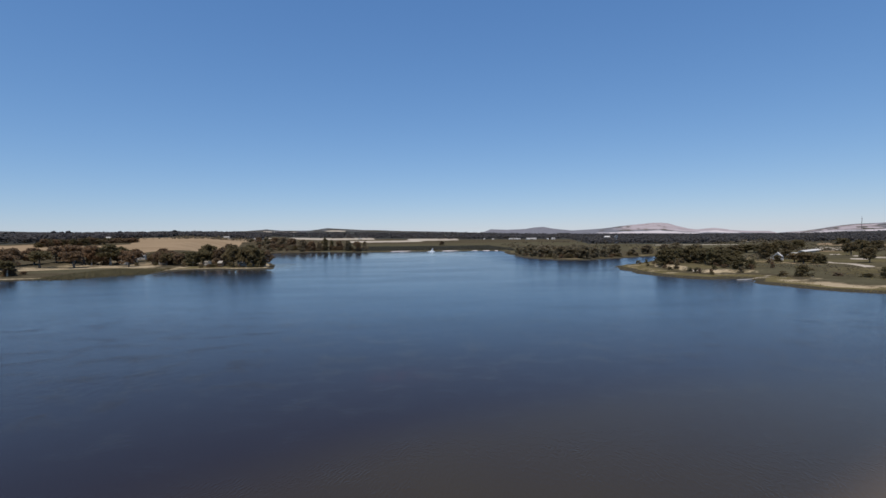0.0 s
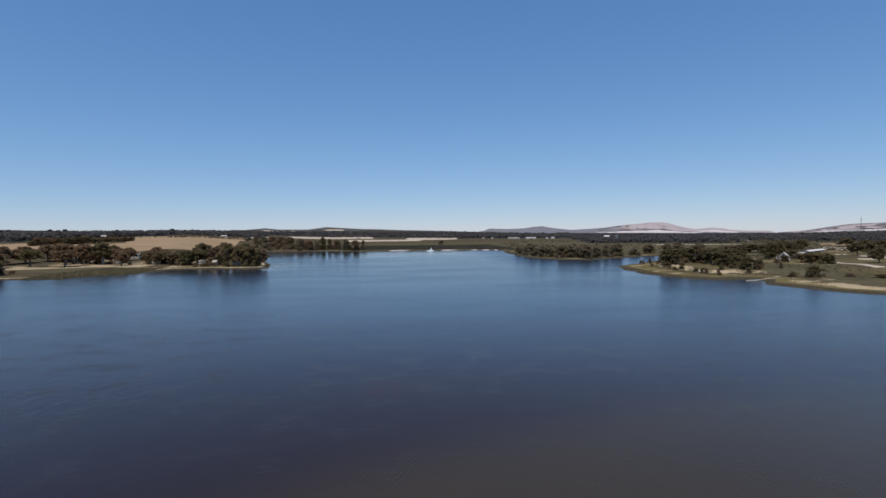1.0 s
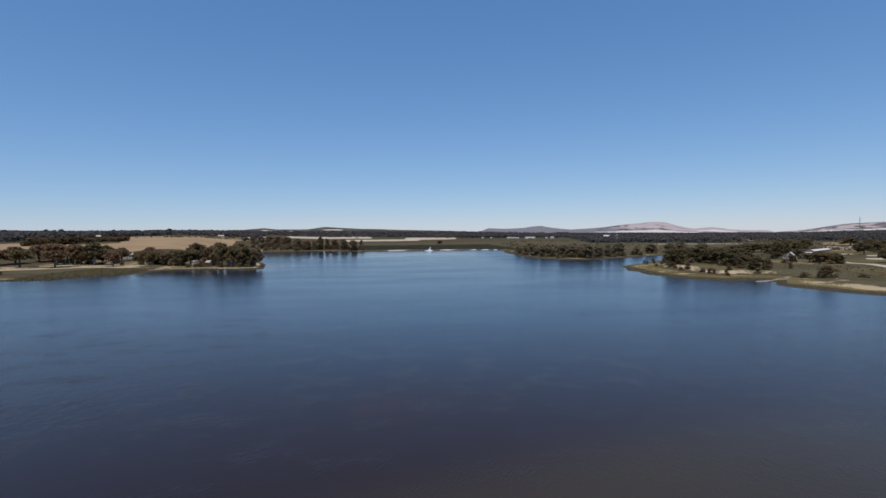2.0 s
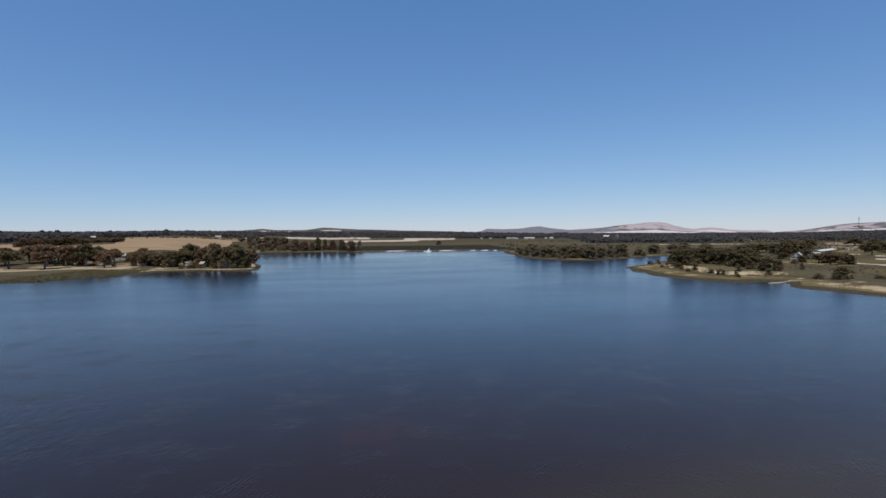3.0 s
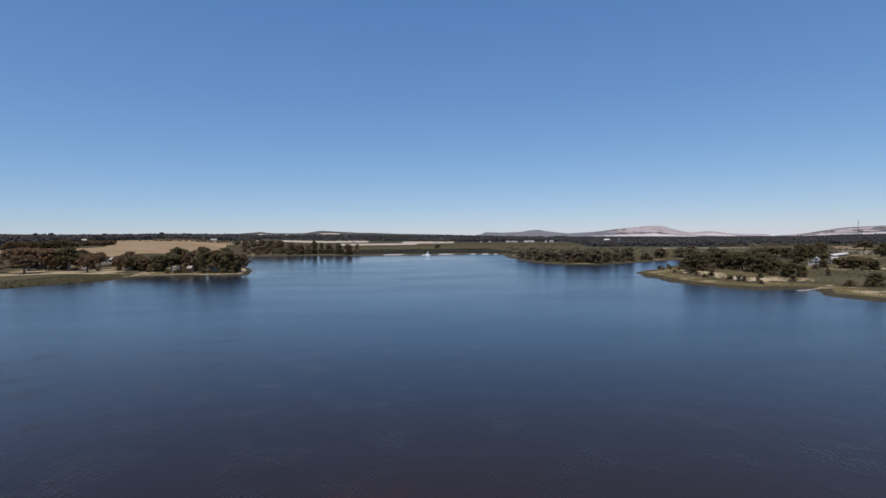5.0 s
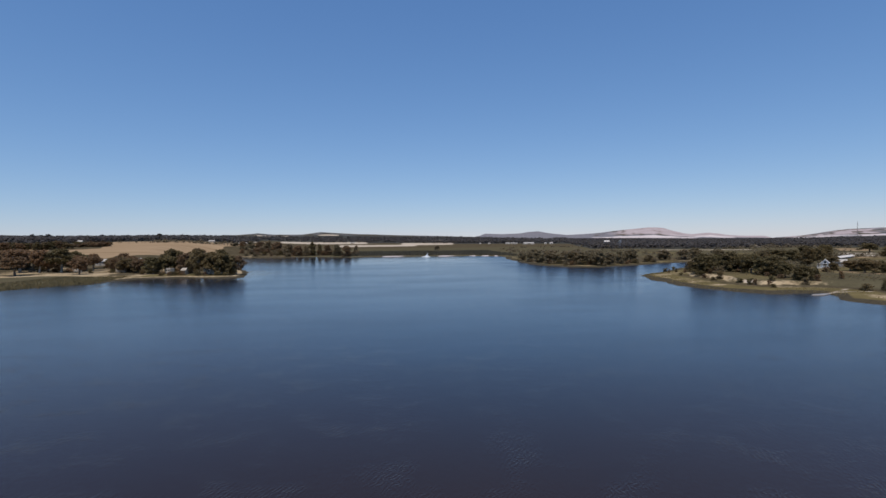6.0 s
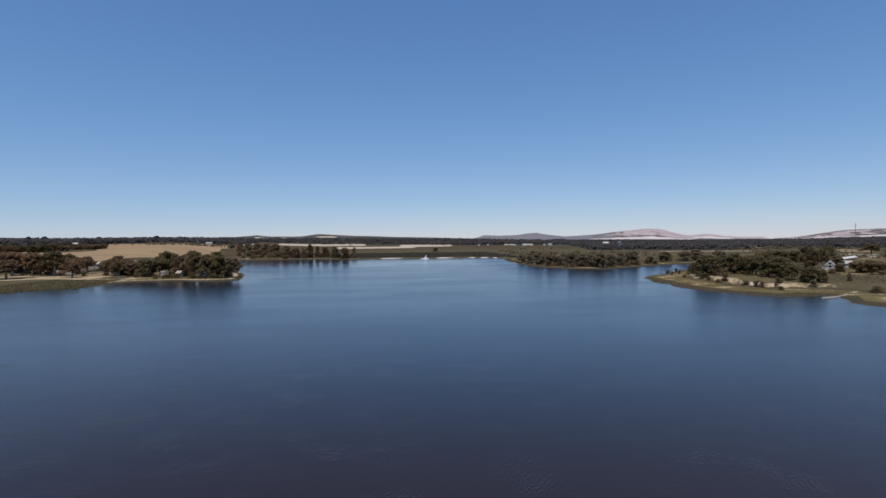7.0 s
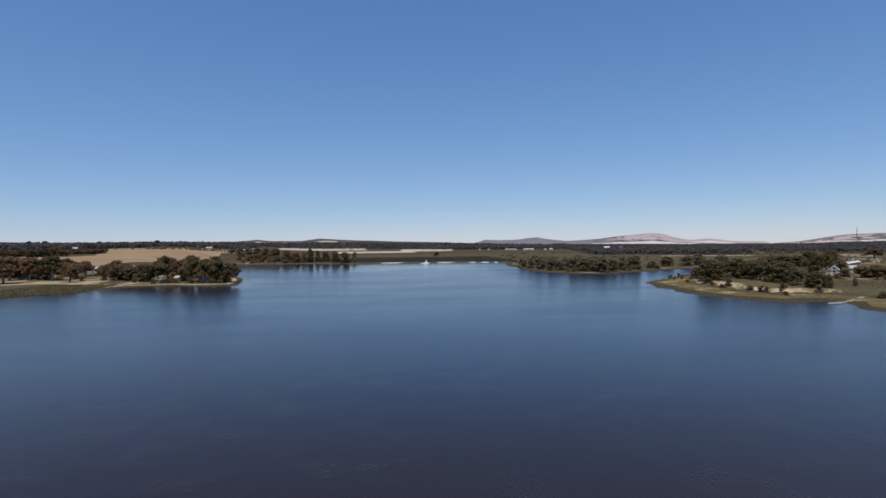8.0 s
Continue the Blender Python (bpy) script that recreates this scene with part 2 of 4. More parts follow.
def from_shore(x, y):
    """Metres from the lake's edge: on land more than 0, in the lake less."""
    x, y = np.asarray(x, float).ravel(), np.asarray(y, float).ravel()
    best, inside = np.full(x.shape, 1e9), np.zeros(x.shape, bool)
    for (ax, ay), (bx, by) in zip(LAKE, np.roll(LAKE, -1, 0)):
        dx, dy = bx - ax, by - ay
        t = np.clip(((x - ax) * dx + (y - ay) * dy) / (dx * dx + dy * dy), 0, 1)
        best = np.minimum(best, np.hypot(x - ax - t * dx, y - ay - t * dy))
        if dy != 0:
            cross = ((ay > y) != (by > y)) & (x < dx * (y - ay) / dy + ax)
            inside ^= cross
    return np.where(inside, -best, best)


RIDGE_TO = [-60, -36, -28, -15, -4, 6, 13, 20, 28, 36, 60]
RIDGE_UP = [39, 38, 29, 30, 27, 20, 12, 5, -1, -4, -4]


# far ranges: bearings, crest heights, distance, depth
HILLS_NORTH = ([-33, -30, -20, -16.9, -14.2, -12.7, -11, -8.2, -6.3, -4.7, -2.9, -1.1, 1.9, 5.7, 12, 15], [-30, 38, 47, 50, 54, 63, 54, 55, 67, 60, 53, 51, 43, 37, 20, -40], 3300, 420)
HILLS_BARE = ([9, 9.6, 10.8, 12.7, 14.8, 16.2, 17.4, 19.2, 20.6, 22.1, 23.7, 25.3, 26.4, 27.2, 27.9, 28.5, 29.1, 30.2, 31.2, 32.7, 33.9, 35.3, 37, 39], [-30, 24, 59, 52, 60, 72, 58, 40, 44, 49, 65, 77, 85, 91, 88, 80, 67, 42, 33, 43, 26, 17, 14, -30], 4450, 380)
HILLS_MAST = ([36.5, 38, 40, 40.9, 41.6, 42.5, 43.2, 44.3, 45.3, 46.2, 48, 55, 70], [-30, 4, 12, 22, 32, 42, 48, 50, 53, 50, 52, 55, 20], 4000, 420)
HILLS_WEST = ([-60, -40, -34, -31, -28, -25, -21], [60, 66, 72, 64, 50, 30, -40], 3900, 450)
HILLS = [HILLS_NORTH, HILLS_BARE, HILLS_MAST, HILLS_WEST]


def bearing(x, y):
    return np.degrees(np.arctan2(np.asarray(x, float), np.asarray(y, float)))


def headland_east(x, y):
    """1 on the tree-grown eastern headland."""
    return ease(y, 150, 160) * ease(-y, -216, -204) * ease(x, 88, 94) * ease(-x, -165, -150)


def to_line(x, y, line):
    """Metres from a bent line on the ground."""
    best = np.full(np.shape(x), 1e9)
    for (ax, ay), (bx, by) in zip(line, line[1:]):
        t = np.clip(((x - ax) * (bx - ax) + (y - ay) * (by - ay)) / ((bx - ax) ** 2 + (by - ay) ** 2), 0, 1)
        best = np.minimum(best, np.hypot(x - ax - t * (bx - ax), y - ay - t * (by - ay)))
    return best


def land(x, y, d=None):
    """Height of the ground."""
    x, y = np.asarray(x, float), np.asarray(y, float)
    if d is None:
        d = from_shore(x, y).reshape(x.shape)
    d = d + 1.2 * lumps(x, y, 7, 3) + 0.5 * lumps(x, y, 2.6, 4)
    r, b = np.hypot(x, y), bearing(x, y)
    west = ease(-b, 5, 21) * ease(120 - np.abs(b), 0, 20)
    up = 0.12 + 0.55 * (1 - np.exp(-np.maximum(d, 0) / 5)) + 0.006 * np.minimum(np.maximum(d, 0), 120) * (1 - west)
    up = up + west * ease(d, 0, 50) * (0.052 * np.clip(y - 310, 0, 260) + 0.010 * np.clip(y - 570, 0, 600))
    up = up + np.interp(b, RIDGE_TO, RIDGE_UP) * ease(r, 850, 2300) * (1 - 0.62 * west)
    up = up + 1.0 * ease(d + 1.5 * lumps(x, y, 8, 71), 15.5, 18) * ease(-d, -70, -45) * headland_east(x, y)
    rough_far = ease(r, 350, 1500)
    up = up + 0.10 * lumps(x, y, 9, 1) + 0.15 * ease(d, 5, 60) * lumps(x, y, 30, 2) + rough_far * 1.5 * lumps(x, y, 260, 5)
    for turn, top, far, deep in HILLS:
        crest = np.interp(b + 0.25 * lumps(x, y, 90, 14), turn, top)
        wave_of = np.exp(-((r - far) / deep) ** 2) * (1 + ease(r, far - deep, far) * 0.05 * lumps(x, y, 120, 6)) * (1 + 0.12 * lumps(x, y, 200, 7) * (np.abs(r - far) > deep * 0.35))
        up = up + np.maximum(crest - up, 0) * wave_of
    return np.where(d > 0, up, np.maximum(-2.2, d * 0.09) - 0.05)


def box_mask(x, y, b0, b1, r0, r1, edge_b=0.5, edge_r=14):
    """1 inside a stretch of bearings (degrees) and of distances (metres) from the near shore."""
    b, r = bearing(x, y), np.hypot(x, y)
    return ease(b, b0 - edge_b, b0 + edge_b) * ease(-b, -b1 - edge_b, -b1 + edge_b) * ease(r, r0 - edge_r, r0 + edge_r) * ease(-r, -r1 - edge_r, -r1 + edge_r)


CLEARINGS = ((-16, -11, 1180, 1260), (-9, -5, 2150, 2350), (3, 8, 1560, 1640), (33, 41, 790, 830), (37, 46, 900, 960), (-20, -14, 2300, 2500), (24, 33, 1350, 1400))


def wooded(x, y):
    """How far the land carries woods."""
    b, r = bearing(x, y), np.hypot(x, y)
    first = np.interp(b, [-60, -28.4, -28.2, -24.7, -24.5, -13, -12, 4, 8, 19, 21, 32, 36, 60], [612, 612, 640, 640, 800, 960, 1430, 1270, 1180, 1130, 660, 620, 700, 700])
    first = first + 16 * lumps(x, y, 90, 8)
    w = ease(r, first, first + 30) * ease(-r, -3900, -3400)
    for b0, b1, r0, r1 in CLEARINGS:
        w = w * (1 - box_mask(x, y, b0, b1, r0, r1))
    return w


def grid_object(name, xs, ys, zs, cols, masks, material):
    """A sheet from rows and columns of points (cols: points in a ring, closed)."""
    rows = len(xs) // cols
    i = np.arange((rows - 1) * cols)
    rr, cc = i // cols, i % cols
    a, b = rr * cols + cc, rr * cols + (cc + 1) % cols
    faces = np.stack([a, b, b + cols, a + cols], 1)
    me = bpy.data.meshes.new(name)
    me.from_pydata(np.stack([xs, ys, zs], 1).tolist(), [], faces[:, ::-1].tolist())
    for key, values in masks.items():
        me.attributes.new(key, 'FLOAT', 'POINT').data.foreach_set("value", np.asarray(values, np.float32))
    me.materials.append(material)
    me.shade_smooth()
    return new(name, me)


def build_ground():
    fine = np.arange(-39.0, 51.0, 0.15)
    coarse = np.arange(51.0, 321.0, 4.5)
    ang = np.radians(np.concatenate([fine, coarse]))
    rad = np.concatenate([np.linspace(0.01, 92, 24), np.geomspace(93.2, 340, 180), np.geomspace(343, 4990, 220)])
    R, A = np.meshgrid(rad, ang, indexing="ij")
    x, y = (R * np.sin(A)).ravel(), (R * np.cos(A)).ravel()
    d = from_shore(x, y)
    z = land(x, y, d)
    b, r = bearing(x, y), R.ravel()
    wig = 2.0 * lumps(x, y, 11, 9)
    dry = d > 0
    wood = wooded(x, y)
    west = ease(-b, 5, 21)
    marsh = np.maximum(ease(y, 455, 470) * ease(-r, -900, -860) * ease(b, -9, -7) * ease(-b, -24, -18), 0)
    marsh = np.maximum(marsh, 0.75 * ease(y, 350, 380) * ease(b, 10, 13) * ease(-r, -900, -600))
    track = np.interp(x, [-200, -175, -152, -141, -125, -112, -99], [250, 258, 267, 275, 270, 263, 256]) + 1.5 * lumps(x, y, 15, 51)
    flat = ease(-x, 98, 103) * ease(x, -165, -150) * ease(track - y, 0, 3) * np.where(x < -128, ease(y, 234, 242), 1.0)
    marsh = np.maximum(marsh, flat * (0.85 + 0.2 * lumps(x, y, 12, 52)))
    green = (0.9 - 0.55 * ease(y, 222, 235)) * ease(d, 1.0, 2.5) * ease(-d, -12, -8) * (x > 60) + (0.22 + 0.6 * lumps(x, y, 22, 61)) * (b > 25) * ease(r, 170, 220) * ease(-r, -620, -500)
    sand = ease(d, 2.0, 3.0) * ease(-d, -5.5, -3.8) * (0.85 + 0.3 * lumps(x, y, 9, 57)) * (x < 0) * (y < 330) * np.maximum(ease(x, -101, -97), (x < -126) * (y < 232))
    green = np.maximum(green, (0.8 + 0.4 * lumps(x, y, 8, 64)) * ease(d, 4.5, 6) * ease(-d, -22, -16) * ease(x, -112, -104) * (x < -40) * (y < 300))
    sand = np.maximum(sand, ease(-np.abs(y - track - 2), -4.5, -2.5) * ease(-x, 96, 100) * ease(x, -190, -180))
    sand = np.maximum(sand, (0.60 + 0.5 * lumps(x, y, 5, 35)) * ease(d + 1.5 * lumps(x, y, 8, 71), 14.8, 15.6) * ease(-d - 1.5 * lumps(x, y, 8, 71), -19, -17.6) * (b > 22) * (r < 255) * ease(y, 156, 164) * (x > 60))
    sand = np.maximum(sand, (0.24 + 0.5 * lumps(x, y, 5, 37)) * ease(d, 3, 5) * ease(-d, -14, -11) * (b > 22) * (y > 150) * (y < 225) * (x > 60))
    sand = np.maximum(sand, (0.72 + 0.5 * lumps(x, y, 5, 38)) * ease(d + 2 * lumps(x, y, 9, 58), 3, 6) * ease(-d + 3 * lumps(x, y, 10, 59), -19, -12) * ease(-y, -143, -132) * (y > 60) * (x > 60))
    lane = np.interp(y, [150, 160, 177, 193, 220, 240, 262], [172, 168, 161, 156, 160, 171, 186])
    sand = np.maximum(sand, (0.55 + 0.35 * lumps(x, y, 9, 63)) * ease(-np.abs(x - lane - 1.2 * lumps(x, y, 12, 60)), -2.6, -1.2) * ease(y, 152, 160) * ease(-y, -262, -250) * (x > 60))
    marsh = np.maximum(marsh, (0.75 + 0.4 * lumps(x, y, 16, 39)) * ease(d, 10, 17) * ease(b, 30, 34) * ease(-r, -700, -640))
    sand = np.maximum(sand, 0.9 * ease(d, -6, 0.5) * ease(-d, -40, -10) * (y < 60))
    sand = np.maximum(sand, (0.26 + 0.4 * lumps(x, y, 8, 34)) * ease(d, 2.5, 4) * ease(-d, -10, -6) * (y > 270) * (y < 420) * (x > 60))
    sand = np.maximum(sand, (0.3 + 0.3 * lumps(x, y, 12, 53)) * ease(d, 2, 4) * ease(-d, -14, -9) * (y > 470) * (x < 0))
    sand = np.maximum(sand, 0.3 * ease(d, 0.2, 0.8) * ease(-d, -4, -2.5) * (y > 440) * (x > -26) * (x < 92))
    lower = np.interp(b, [-24.6, -19, -16.7, -14.9, -13.5, -12], [415, 460, 518, 590, 725, 975]) + 12 * lumps(x, y, 40, 62)
    stub = box_mask(x, y, -24.6, -10.6, 300, 1000, 0.25) * ease(r, lower - 10, lower + 10) * ease(-r, -np.interp(b, [-24, -13, -10], [820, 960, 1150]), -np.interp(b, [-24, -13, -10], [790, 940, 1120]))
    stub = np.maximum(stub, 0.95 * box_mask(x, y, -27.6, -24.4, 462, 540, 0.3))
    bank = (x < -96) & (y < 330)
    sand = np.maximum(sand, (0.44 + 0.5 * lumps(x, y, 11, 33)) * ease(y - track, 2, 5) * ease(-d, -110, -80) * bank)
    stub = np.maximum(stub, 0.5 * box_mask(x, y, 33, 41, 240, 262, 1) + 0.6 * box_mask(x, y, 40.7, 43.2, 540, 655, 0.5) + 0.6 * box_mask(x, y, 43.8, 48, 480, 600, 0.5) + 0.5 * box_mask(x, y, 40.7, 43, 380, 425, 0.4))
    stub = np.maximum(stub, box_mask(x, y, -40, -28.2, 500, 600, 0.4))
    pale = np.zeros_like(x)
    pale = np.maximum(pale, box_mask(x, y, -10.2, -1.6, 1270, 1420, 0.4))
    pale = np.maximum(pale, box_mask(x, y, -4.5, 3.5, 1030, 1170, 0.5, 30))
    pale = np.maximum(pale, box_mask(x, y, 2.0, 7.4, 1120, 1330, 0.5, 30))
    pale = np.maximum(pale, 0.8 * box_mask(x, y, 27, 35, 585, 606, 0.8, 8))
    for q in CLEARINGS:
        pale = np.maximum(pale, 0.85 * box_mask(x, y, *q))
    pale = np.maximum(pale, 1.5 * box_mask(x, y, -6.6, -4.7, 2880, 2970, 0.4, 20))
    pale = np.maximum(pale, 1.4 * box_mask(x, y, -17.2, -13.6, 2860, 2970, 0.3, 20))
    pale = np.maximum(pale, 1.4 * box_mask(x, y, -12.8, -9.6, 2870, 2980, 0.3, 20))
    chalk_glint = (0.95 + 0.5 * lumps(x, y, 190, 40)) * box_mask(x, y, 21.8, 31.5, 3880, 4030, 0.6, 30) + (0.9 + 0.5 * lumps(x, y, 90, 43)) * box_mask(x, y, 31.5, 35, 3980, 4160, 0.5, 30)
    chalk_glint = np.maximum(chalk_glint, (0.9 + 0.5 * lumps(x, y, 170, 41)) * box_mask(x, y, 38.5, 50, 3430, 3580, 0.6, 30))
    white_track = ease(-np.abs(x - np.interp(y, [168, 172, 187, 195, 202], [166, 169, 175.5, 174, 178]) - 0.6 * lumps(x, y, 5, 42)), -2.8, -1.5) * ease(y, 168, 171) * ease(-y, -202, -198) * (x > 60)
    pale = np.maximum(pale, white_track)
    pale = np.maximum(pale, (0.12 + 0.7 * lumps(x, y, 3.5, 72)) * ease(d + 1.5 * lumps(x, y, 8, 71), 15.4, 16.2) * ease(-d - 1.5 * lumps(x, y, 8, 71), -18.6, -17.4) * headland_east(x, y) * ease(y, 158, 164) * ease(-y, -205, -196))
    for b0, b1, r0, r1 in ((43.2, 44.6, 292, 308), (43.3, 44.1, 326, 346), (44.8, 46.0, 310, 326), (41.8, 42.6, 352, 362)):
        pale = np.maximum(pale, 0.72 * box_mask(x, y, b0, b1, r0, r1, 0.2, 5))
    pale = np.maximum(pale, 0.5 * box_mask(x, y, 40.4, 43.0, 425, 500, 0.4, 12))
    creek = to_line(x + 0.5 * lumps(x, y, 4, 73), y, ((116.5, 152), (114, 150), (109.5, 147.5)))
    creek = np.minimum(creek, to_line(x, y + 0.4 * lumps(x, y, 4, 74), ((107, 147), (111, 146), (116, 144), (122, 142))))
    pale = np.maximum(pale, 0.65 * ease(-creek, -1.4, -0.6))
    # bright glint of the water's edge, painted as a white strip on the far shore
    chalk_glint = np.maximum(chalk_glint, (0.7 + 0.5 * lumps(x, y, 12, 76)) * ease(d, -0.5, 0.5) * ease(-d, -3.4, -2.0) * (y > 440) * (x > -18) * (x < 94))
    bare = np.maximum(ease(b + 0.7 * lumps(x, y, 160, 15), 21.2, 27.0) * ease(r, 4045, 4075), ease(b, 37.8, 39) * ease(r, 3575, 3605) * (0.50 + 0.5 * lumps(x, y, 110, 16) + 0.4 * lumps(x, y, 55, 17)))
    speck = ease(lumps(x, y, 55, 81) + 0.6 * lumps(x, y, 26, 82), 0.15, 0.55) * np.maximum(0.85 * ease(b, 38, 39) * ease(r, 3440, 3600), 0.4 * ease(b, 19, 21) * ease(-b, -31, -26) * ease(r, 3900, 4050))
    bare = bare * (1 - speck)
    # blue-grey laid over the far hills, painting in the haze of distance
    hill_haze = np.maximum(ease(r, 3780, 3950) * ease(b, 8, 9), ease(b, 37, 38.5) * ease(r, 3400, 3500))
    hill_haze = np.maximum(hill_haze, 0.40 * ease(r, 2850, 3000) * ease(-b, -9, -7)) * (1 - bare) * (1 - pale) * (1 - 0.8 * speck)
    wood = wood * (1 - pale) * (1 - hill_haze)
    wood = np.maximum(wood, ease(r, 2600, 2700) * (1 - bare) * (1 - pale) * (1 - hill_haze))
    mud = ease((1.0 + lumps(x, y, 14, 75)) * (x > 60) * (1 + 0.6 * (y > 225)) - d, -3.0, -1.8) * (y > 60) * (y < 430) * ease(creek, 1.5, 2.5)
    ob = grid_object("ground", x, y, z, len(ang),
                     {"marsh": marsh * dry, "green": green * dry, "stubble": stub, "pale": pale, "wood": wood, "bare": bare, "chalk_glint": chalk_glint, "hill_haze": hill_haze, "sand": sand, "mud": mud}, M_GROUND)
    return tagged(ob, "dry brown land with fields, sandy banks and bare hills", "ground", kind="structure")


build_ground()


def build_water():
    gx, gy = np.linspace(-260, 240, 201), np.concatenate([np.linspace(-12, 70, 60), np.linspace(72, 560, 150)])
    X, Y = np.meshgrid(gx, gy)
    x, y = X.ravel(), Y.ravel()
    d = -from_shore(x, y)
    near = 0.85 * ease(-(y - 0.5 * x), -42, -30) + 0.15 * ease(-(y - 0.56 * x), -30, -6)
    masks = {"silt": np.clip(near * ease(x, -26, 4) * ease(-y, -56, -38) + 0.9 * ease(-d, -4, 0), 0, 1),
             "brown": ease(-y, -115, -42),
             "weed": np.exp(-((x - 1.0) / 2.6) ** 2 - ((y - 53.0) / 3.0) ** 2),
             "shoal": ease(-(y - 0.56 * x), -14, -3) * ease(-y, -45, -30),
             "ripple": (0.78 * ease(-y, -135, -80) + 0.3 * ease(-y, -80, -58)) * (0.5 + 0.5 * ease(y, 34, 50)),
             # darker water colour towards the west; lake depth plays no part in it
             "deep": ease(-x, -15, 25) * ease(-y, -170, -60) * (1 - near),
             "chop": np.exp(-((x + 28) / 13) ** 2 - ((y - 57) / 9) ** 2),
             "breeze": ease(y, 200, 290) * ease(x, 50, 75),
             "shelter": ease(-d, -36, -6) * (y > 120) * (y < 300) * ease(-x, 30, 60) * ease(x, -108, -88) + 0.45 * ease(-x, 55, 100) * ease(y, 110, 165) * (y < 232) * ease(-d, -90, -8) + 0.75 * ease(y, 300, 420) * ease(x, -135, -95) * ease(-x, -95, -60)}
    cols = len(gx)
    i = np.arange((len(gy) - 1) * (cols - 1))
    rr, cc = i // (cols - 1), i % (cols - 1)
    a = rr * cols + cc
    me = bpy.data.meshes.new("water")
    me.from_pydata(np.stack([x, y, 0 * x], 1).tolist(), [], np.stack([a, a + 1, a + 1 + cols, a + cols], 1).tolist())
    for key, values in masks.items():
        me.attributes.new(key, 'FLOAT', 'POINT').data.foreach_set("value", values.astype(np.float32))
    me.materials.append(M_WATER)
    me.shade_smooth()
    return tagged(new("water", me), "wide calm lake, blue with brown shallows, lightly rippled", "lake", kind="structure")


build_water()


# ---- builders ----
def ground_at(x, y):
    return float(land(np.array([x]), np.array([y]))[0])


def part(name, data, material, parent, label=""):
    """Links a bmesh or a mesh as one mesh object under a thing or a part."""
    if isinstance(data, bmesh.types.BMesh):
        me = bpy.data.meshes.new(name)
        data.to_mesh(me)
        data.free()
    else:
        me = data
    if not me.materials:
        me.materials.append(material)
    ob = new(name, me)
    ob.parent = parent
    return tagged(ob, label)


def mesh_of(name, verts, faces, material, smooth=False):
    me = bpy.data.meshes.new(name)
    me.from_pydata(verts, [], faces)
    me.materials.append(material)
    if smooth:
        me.shade_smooth()
    return me


def bar(verts, faces, a, b, ra, rb, sides=6):
    """Adds a tapered rod from a to b."""
    a, b = Vector(a), Vector(b)
    q = (b - a).to_track_quat('Z', 'Y')
    base = len(verts)
    for c, r in ((a, ra), (b, rb)):
        for k in range(sides):
            t = 2 * math.pi * k / sides
            verts.append(tuple(c + q @ Vector((r * math.cos(t), r * math.sin(t), 0))))
    for k in range(sides):
        j = (k + 1) % sides
        faces.append((base + k, base + j, base + sides + j, base + sides + k))
    faces.append(tuple(base + sides + k for k in range(sides)))
    faces.append(tuple(base + k for k in reversed(range(sides))))


def rods(name, pairs, r, material, parent, sides=4, label=""):
    v, f = [], []
    for a, b in pairs:
        bar(v, f, a, b, r, r, sides)
    return part(name, mesh_of(name, v, f, material), material, parent, label)


def block(bm, x0, x1, y0, y1, z0, z1, bevel=0.0):
    m = bmesh.ops.create_cube(bm, size=1.0, matrix=Matrix.Translation(((x0 + x1) / 2, (y0 + y1) / 2, (z0 + z1) / 2)) @ Matrix.Diagonal((x1 - x0, y1 - y0, z1 - z0, 1)))
    if bevel:
        edges = list({e for v in m["verts"] for e in v.link_edges})
        bmesh.ops.bevel(bm, geom=edges, offset=bevel, segments=2, affect='EDGES')


def boxes(name, spec, material, parent, bevel=0.0, label=""):
    bm = bmesh.new()
    for b in spec:
        block(bm, *b, bevel=bevel)
    return part(name, bm, material, parent, label)


# ---- trees ----
def across(face, rng):
    """Two unit directions square to each facing, turned at random."""
    face = face / (np.linalg.norm(face, axis=-1)[..., None] + 1e-9)
    u = np.cross(face, rng.normal(size=face.shape))
    u /= np.linalg.norm(u, axis=-1)[..., None] + 1e-9
    return u, np.cross(face, u)


def leaf_cloud(rng, centres, radii, per, size, flat=0.8):
    """Leaf sprays round clump centres: small bent quads, thick at the clump's skin."""
    n = len(centres) * per
    c = np.repeat(np.asarray(centres), per, 0)
    rad = np.repeat(np.asarray(radii), per)
    d = rng.normal(size=(n, 3))
    d /= np.linalg.norm(d, axis=1)[:, None]
    d[:, 2] *= flat
    p = c + d * (rad * rng.uniform(0.45, 1.05, n))[:, None]
    face = 0.7 * d + 0.45 * rng.normal(size=(n, 3)) + (0, 0, 0.55)
    u, w = across(face, rng)
    s = (size * rng.uniform(0.6, 1.3, n))[:, None]
    a, b = u * s, w * s * 0.62
    droop = np.zeros((n, 3))
    droop[:, 2] = -0.18 * s[:, 0]
    v = np.stack([p - a + droop, p - 0.1 * a - b, p + a + droop, p + 0.1 * a + b], 1).reshape(-1, 3)
    f = np.arange(4 * n).reshape(-1, 4)
    return v, f


